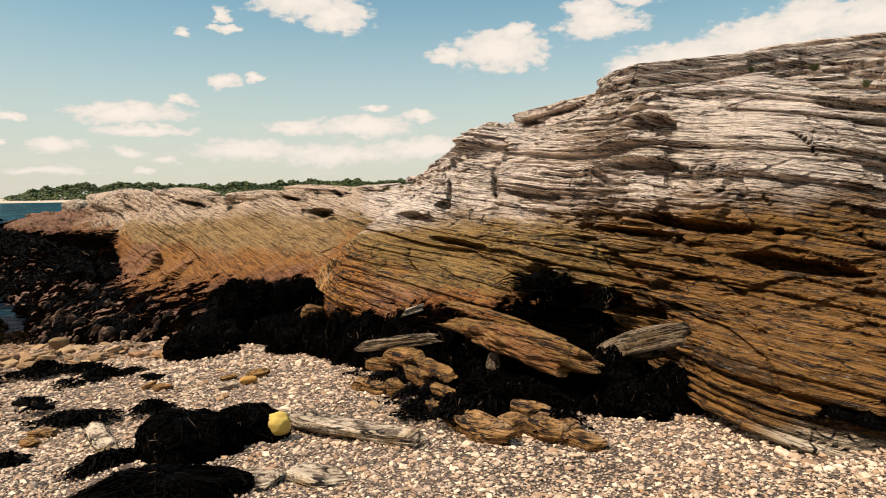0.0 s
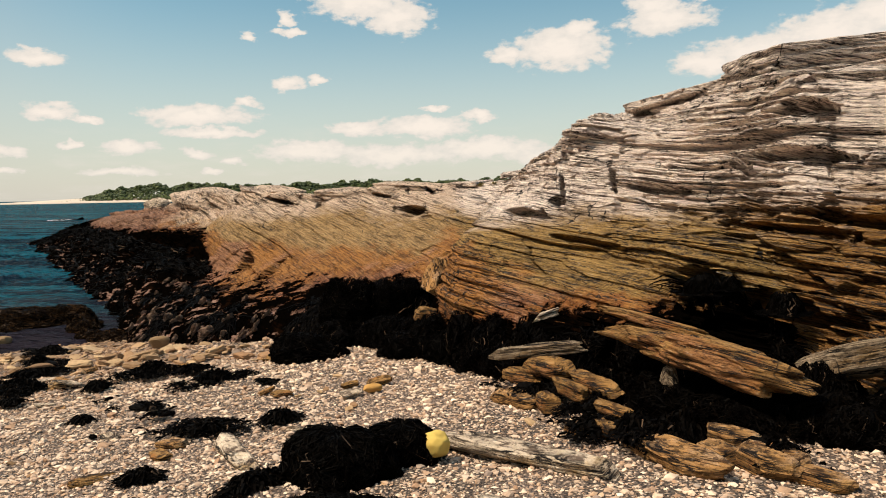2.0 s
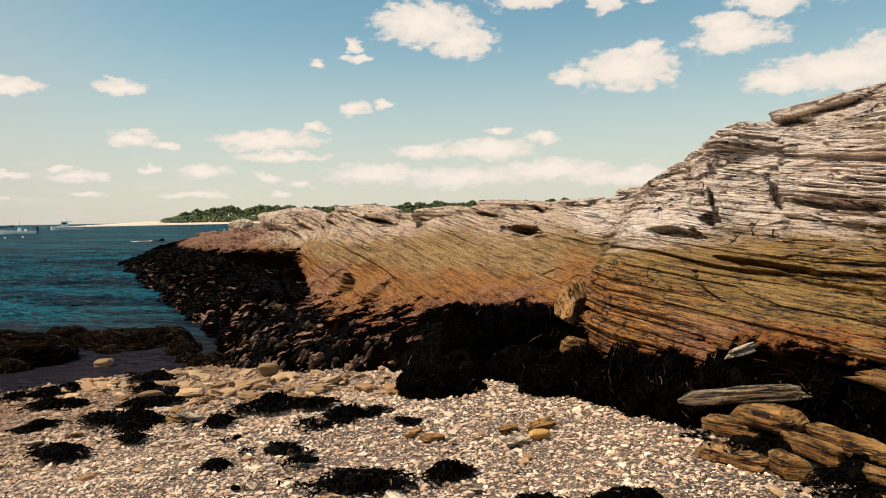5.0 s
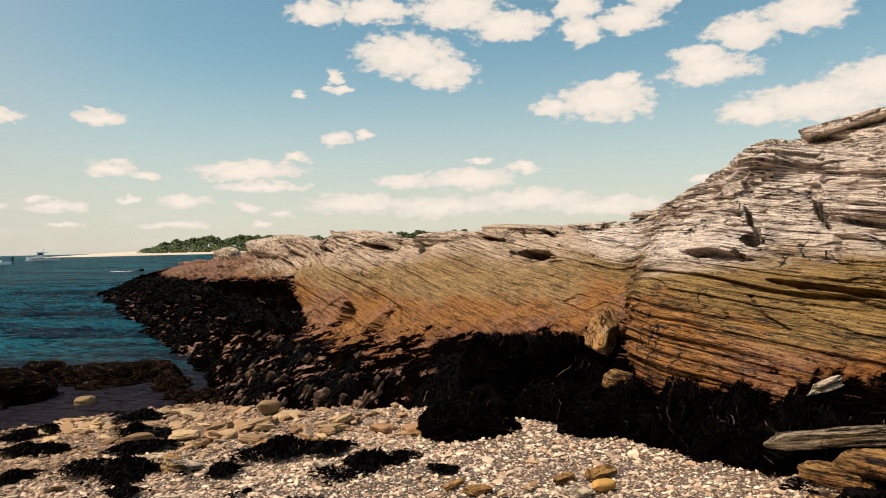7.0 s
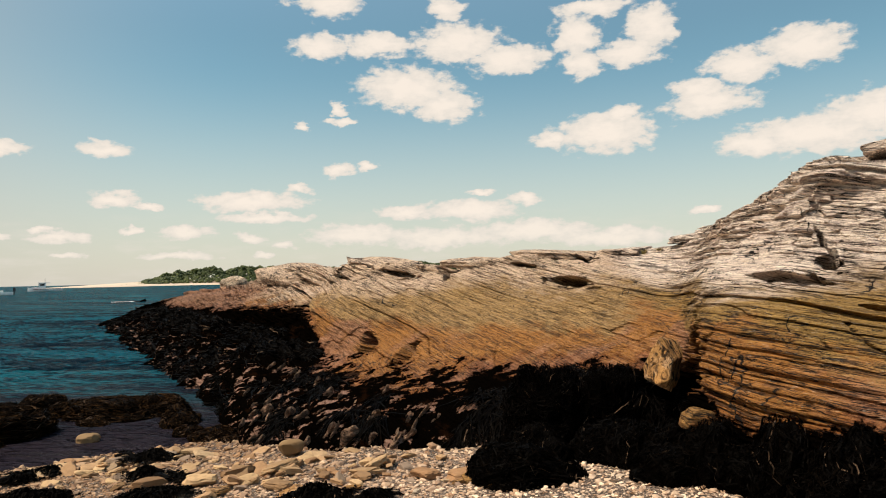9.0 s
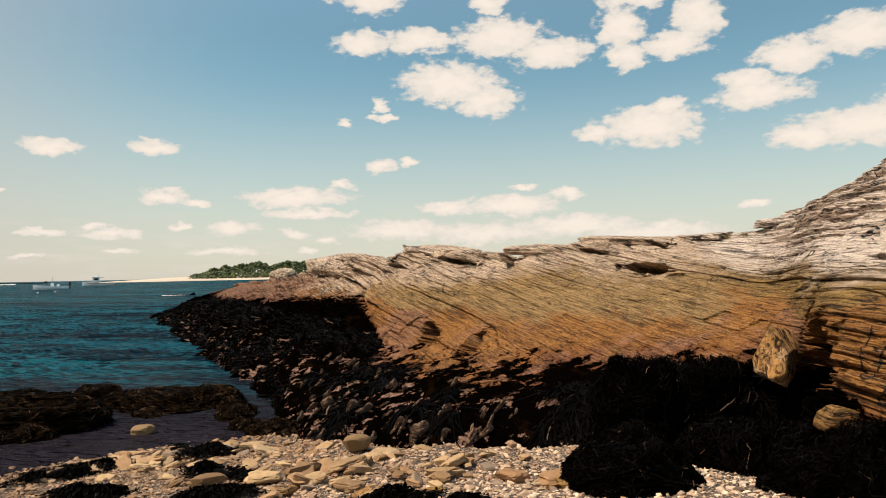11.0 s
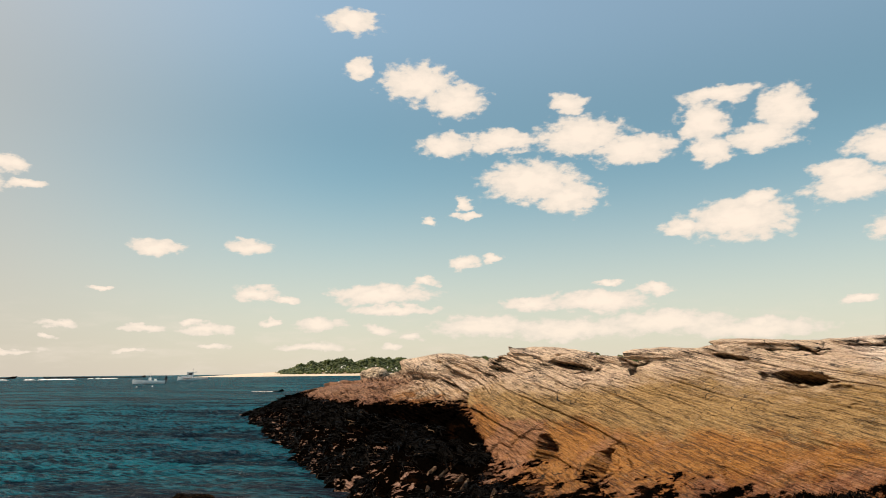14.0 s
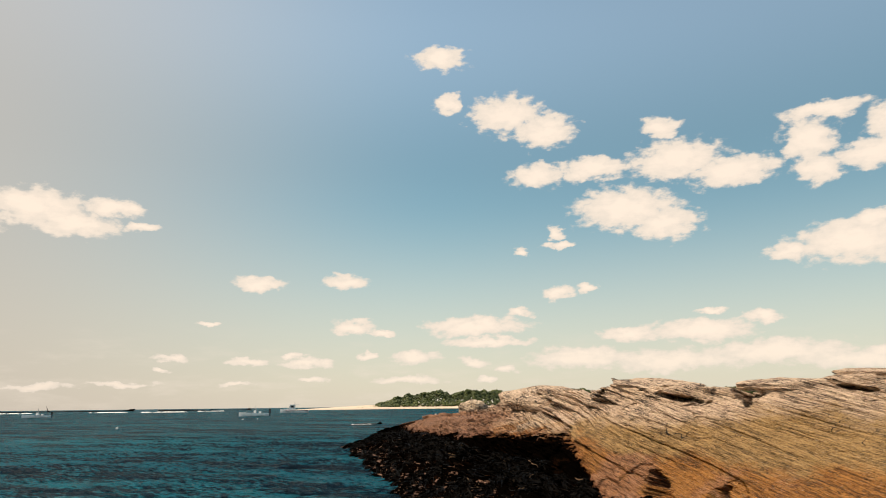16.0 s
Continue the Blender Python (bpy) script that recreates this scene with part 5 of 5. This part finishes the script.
# weed among the rusty stones and on the scoured block, and black filling for the cliff-foot hollows
for k, (x, y, s, up) in enumerate(((-0.3, 6.55, 0.45, 0.05), (-0.1, 6.0, 0.4, 0.04), (0.12, 5.45, 0.4, 0.02), (-0.55, 6.75, 0.4, 0.04), (0.35, 5.3, 0.4, 0.03), (-0.15, 5.6, 0.3, 0.0), (0.75, 4.95, 0.4, 0.02), (0.1, 6.4, 0.5, 0.03))):
    weed_clump(x, y, s, 400 + k, 50 * k, 2000, 0.16, up)
# the first three tufts are added to stand in for the hollows' shade
for k, (x, y, z, w) in enumerate(((0.98, 6.95, 1.80, 0.32), (1.2, 6.95, 1.84, 0.22), (1.6, 6.75, 1.66, 0.34), (2.45, 4.26, 1.38, 0.09), (2.58, 4.13, 1.36, 0.10), (2.3, 4.33, 1.36, 0.07))):
    weedy_boulder(x, y, z, (w, w * 0.7, w * 0.5), 420 + k, 20 * k, 700, 0.16, 0.009, label="black tuft on the rock face: rockweed low down, dark filling of shaded hollows above", name="seaweed_tuft", group="hanging weed tufts")


def grass_tuft(x, y, z, size, seed):
    rng = np.random.default_rng(seed)
    n = 90
    a, out = rng.uniform(0, 2 * np.pi, n), rng.uniform(0.1, 0.9, n) * size
    t = np.linspace(0, 1, 5)[None]
    high = rng.uniform(0.5, 1.0, n)[:, None] * size
    p = np.stack([np.cos(a)[:, None] * out[:, None] * (0.25 + t ** 1.6), np.sin(a)[:, None] * out[:, None] * (0.25 + t ** 1.6), high * t * (1.25 - 0.5 * t)], axis=2)
    side = np.stack([-np.sin(a), np.cos(a), 0 * a], axis=1)[:, None] * np.ones((1, 5, 1))
    v, f = strips(p, side, np.full(n, 0.008))
    ob = new("grass_tuft", mesh_from("grass_tuft", v, f, GRASS))
    ob.matrix_world = pose(x, y, z)
    tagged(ob, "small tuft of dry yellow-green grass in a rock crack", "grass", "grass tufts", "stuff")


GRASS = leaf_material("dry_grass", (0.16, 0.13, 0.03), (0.28, 0.21, 0.07))
for k, (x, y, z, r) in enumerate(((5.18, 8.56, 3.98, 0.16), (4.4, 9.95, 4.4, 0.12), (5.0, 9.4, 4.32, 0.14), (-1.2, 16.6, 2.86, 0.16), (-0.9, 16.7, 2.9, 0.14))):
    grass_tuft(x, y, z, r, 600 + k)


# ---- across the water ----
SAND = plain_material("far_sand", (0.62, 0.50, 0.38), 0.9, scale=0.05)


def polar(turn, far, z=0.0):
    """A place by degrees to the left of the first view and by distance."""
    return (-math.sin(radians(turn)) * far, math.cos(radians(turn)) * far, z)


def skyline(turn):
    """Height of the island's tree tops, in metres, by direction."""
    return np.interp(turn, [-12, 3, 13, 19, 24, 27.4, 29.1, 30.8, 31.7, 33.5], [17, 19.3, 18.8, 16.5, 17.6, 16.8, 15, 9.5, 5, 2])


def build_island():
    turns = np.linspace(-14, 42, 240)
    fars = np.array([690, 693, 697, 703, 712, 730, 760, 820])
    lift = np.array([-1.5, 0.2, 1.1, 1.5, 2.6, 4.0, 4.0, -1.0])
    t, k = np.meshgrid(turns, np.arange(8), indexing="ij")
    r = fars[k] + 10 * np.sin(t * 0.7)
    taper = np.clip((40 - t) / 8, 0, 1)
    z = lift[k] * taper - 1.2 * (1 - taper)
    p = np.stack([-np.sin(np.radians(t)) * r, np.cos(np.radians(t)) * r, z], axis=2)
    ob = new("island", mesh_from("island", p.reshape(-1, 3), grid_faces(*t.shape), SAND, True))
    tagged(ob, "low distant island with a pale shore", "island", kind="structure")
    rng = np.random.default_rng(31)
    d, faces = ball(1)
    n = 15000
    t = rng.uniform(-13, 33.2, n)
    top = skyline(t) * (0.92 + 0.16 * value_noise(np.stack([t * 2.3, 0 * t, 0 * t], axis=1), 7))
    back = rng.uniform(0, 1, n)
    r = 706 + 45 * back + 10 * np.sin(t * 0.7)
    z = 1.2 + np.maximum(top - 1.5, 0) * (0.15 + 0.85 * np.minimum(back * 2.2, 1)) * rng.uniform(0.35, 1.0, n) ** 0.5
    s = rng.uniform(0.6, 1.7, n) * np.clip(top / 8, 0.35, 1)
    v = d[None] * (1 + 0.3 * rng.normal(size=(n, len(d), 1)).clip(-1.5, 1.5)) * s[:, None, None] * np.array([1, 1, 0.8])
    v = v + np.stack([-np.sin(np.radians(t)) * r, np.cos(np.radians(t)) * r, z], axis=1)[:, None]
    f = faces[None] + (np.arange(n) * len(d))[:, None, None]
    ob = new("island_woods", mesh_from("island_woods", v.reshape(-1, 3), f.reshape(-1, 3), TREES))
    tagged(ob, "dense green woods along the distant island", "trees", kind="stuff")


build_island()


def build_reef():
    """Low dark rocks on the horizon, with surf before them."""
    rng = np.random.default_rng(33)
    for turn, far, wide, high, label in ((46.0, 900, 34, 1.4, "low dark reef on the horizon"), (52.0, 1000, 60, 1.0, "low dark reef on the horizon"), (57.5, 1000, 60, 1.0, "low dark reef on the horizon"), (42.5, 900, 30, 0.8, "low dark reef on the horizon")):
        ob = new("reef", stone_mesh("reef", (wide * 2, 20, high * 2), BLACK_ROCK, int(turn * 10), 2.5, 0.3, 0, 4))
        ob.matrix_world = pose(*polar(turn, far), 0, 0, turn)
        tagged(ob, label, "rock", "far reefs")
    ob = new("reef", stone_mesh("reef", (5.0, 2.0, 0.22), BLACK_ROCK, 77, 2.5, 0.3, 0, 3))
    ob.matrix_world = pose(-60.5, 93.0, 0, 0, 0, 30)
    tagged(ob, "half-sunken rock with surf breaking on it", "rock", "far reefs")


build_reef()
FOAM = plain_material("surf_foam", (0.85, 0.86, 0.84), 0.8, scale=3.0)


def foam(turn, far, wide, deep, seed):
    """A torn line of surf on the water."""
    rng = np.random.default_rng(seed)
    bm = bmesh.new()
    for k in range(16):
        x = rng.uniform(-wide / 2, wide / 2)
        w, h = rng.uniform(0.04, 0.16) * wide, rng.uniform(0.3, 1.0) * deep
        ring = [bm.verts.new((x + w * math.cos(a) * rng.uniform(0.7, 1.2), h * math.sin(a) * rng.uniform(0.6, 1.2), 0)) for a in np.linspace(0, 2 * math.pi, 10)[:-1]]
        mid = bm.verts.new((x, 0, 0.12 * deep))
        for i in range(9):
            bm.faces.new((ring[i], ring[(i + 1) % 9], mid))
    ob = part("surf", bm, FOAM)
    ob.matrix_world = pose(*polar(turn, far, 0.06), 0, 0, turn)
    tagged(ob, "broken white line of surf on the sea", "surf", "surf lines")


for k, (turn, far, wide, deep) in enumerate(((33.3, 109.5, 3.0, 0.35), (47.5, 560, 30, 5), (51.0, 600, 26, 5), (57.0, 620, 24, 5), (44.0, 640, 20, 4))):
    foam(turn, far, wide, deep, 40 + k)

# ---- boats ----
WHITE = plain_material("white_gelcoat", (0.9, 0.9, 0.88), 0.35, scale=2.0)
DARK = plain_material("dark_rubber", (0.03, 0.03, 0.035), 0.5)
GLASS = plain_material("dark_cabin_glass", (0.02, 0.03, 0.04), 0.1)
RED = plain_material("red_bottom_paint", (0.25, 0.05, 0.03), 0.6)
METAL = plain_material("galvanised_pole", (0.4, 0.4, 0.4), 0.4, 0.8)


def hull_mesh(long, wide, high):
    """An open hull: pointed bow at +x, square stern, sheer rising to the bow."""
    bm = bmesh.new()
    rings = []
    for i in range(13):
        u = i / 12
        x = (u - 0.5) * long
        half = wide / 2 * (1 - max(0, (u - 0.45) / 0.55) ** 2.2) * (0.86 + 0.14 * min(1, u * 4))
        sheer = high * (0.8 + 0.45 * u ** 2.2)
        low = -0.25 * high * (1 - 0.8 * u ** 5)
        half = max(half, 0.02)
        ring = [(half, sheer), (half * 0.96, sheer * 0.45), (half * 0.75, low * 0.4), (0, low), (-half * 0.75, low * 0.4), (-half * 0.96, sheer * 0.45), (-half, sheer)]
        inner = [(-half * 0.88, sheer), (-half * 0.8, sheer * 0.5), (half * 0.8, sheer * 0.5), (half * 0.88, sheer)]
        rings.append([bm.verts.new((x, y, z)) for y, z in ring + inner])
    for a, b in zip(rings, rings[1:]):
        for k in range(11):
            bm.faces.new((a[k], a[(k + 1) % 11], b[(k + 1) % 11], b[k]))
    bm.faces.new(rings[0])
    bm.faces.new(rings[-1][::-1])
    return bm


def block(size, at, bevel=0.05):
    bm = bmesh.new()
    bmesh.ops.create_cube(bm, size=1, matrix=Matrix.Translation(at) @ Matrix.Diagonal((*size, 1)))
    bmesh.ops.bevel(bm, geom=bm.edges[:], offset=bevel, segments=2, affect="EDGES")
    return bm


def rod(a, b, r):
    bm = bmesh.new()
    a, b = Vector(a), Vector(b)
    turn = (b - a).to_track_quat("Z", "Y").to_matrix().to_4x4()
    bmesh.ops.create_cone(bm, cap_ends=True, segments=8, radius1=r, radius2=r * 0.8, depth=(b - a).length, matrix=Matrix.Translation((a + b) / 2) @ turn)
    return bm


def skiff(turn, far, heading, long, label):
    ob = new("motor_boat")
    part("hull", hull_mesh(long, long * 0.32, long * 0.12), WHITE, ob)
    part("console", block((long * 0.09, long * 0.13, long * 0.15), (-long * 0.03, 0, long * 0.13)), WHITE, ob)
    part("windscreen", block((long * 0.015, long * 0.12, long * 0.06), (long * 0.0, 0, long * 0.22), 0.01), GLASS, ob, "small dark windscreen")
    part("seat", block((long * 0.08, long * 0.18, long * 0.09), (-long * 0.2, 0, long * 0.11)), WHITE, ob)
    motor = part("outboard_motor", block((long * 0.07, long * 0.08, long * 0.13), (-long * 0.53, 0, long * 0.17)), DARK, ob, "black outboard motor")
    part("motor_leg", block((long * 0.03, long * 0.03, long * 0.16), (-long * 0.53, 0, long * 0.04), 0.02), DARK, motor)
    part("mast", rod((-long * 0.05, 0, long * 0.2), (-long * 0.05, 0, long * 0.36), long * 0.008), METAL, ob)
    ob.matrix_world = pose(*polar(turn, far), 0, 0, heading)
    tagged(ob, label, "boat", "moored boats")
    return ob


def lobster_boat(turn, far, heading, long):
    ob = new("lobster_boat")
    hull = part("hull", hull_mesh(long, long * 0.3, long * 0.11), WHITE, ob)
    part("rub_rail", block((long * 0.8, long * 0.31, long * 0.012), (-long * 0.07, 0, long * 0.075), 0.02), RED, hull, "dark red rubbing strip")
    house = part("wheelhouse", block((long * 0.2, long * 0.2, long * 0.16), (long * 0.08, 0, long * 0.19)), WHITE, ob)
    for side in (-1, 1):
        part("side_window", block((long * 0.13, long * 0.01, long * 0.06), (long * 0.08, side * long * 0.1, long * 0.22), 0.01), GLASS, house, "dark side window")
    part("front_window", block((long * 0.01, long * 0.16, long * 0.06), (long * 0.182, 0, long * 0.22), 0.01), GLASS, house, "dark front window")
    part("roof", block((long * 0.34, long * 0.23, long * 0.02), (long * 0.03, 0, long * 0.28), 0.03), WHITE, ob)
    part("foredeck", block((long * 0.22, long * 0.16, long * 0.04), (long * 0.28, 0, long * 0.12), 0.03), WHITE, ob)
    part("mast", rod((0, 0, long * 0.28), (0, 0, long * 0.42), long * 0.006), METAL, ob)
    ob.matrix_world = pose(*polar(turn, far), 0, 0, heading)
    tagged(ob, "white lobster boat with a wheelhouse moored in the bay", "boat", "moored boats")


skiff(41.0, 236, 180 + 41, 9.0, "white open motor boat with a black outboard, moored")
lobster_boat(37.95, 350, 180 + 38, 13.0)
skiff(55.4, 283, 180 + 60, 8.6, "small moored motor boat with a white console")

BUOY = bmesh.new()
bmesh.ops.create_icosphere(BUOY, subdivisions=2, radius=0.16)
for v in BUOY.verts:
    v.co.z *= 1.25 if v.co.z > 0 else 0.8
first = part("mooring_buoy", BUOY, WHITE)
first.matrix_world = pose(-111.0, 124.0, 0.1)
tagged(first, "small white mooring buoy floating on the sea", "buoy", "mooring buoys")
for x, y in ((-113.0, 131.0), (-205.0, 128.0), (-84.0, 70.0), (-98.0, 190.0)):
    copy_thing(first, pose(x, y, 0.1, 0, 0, x))
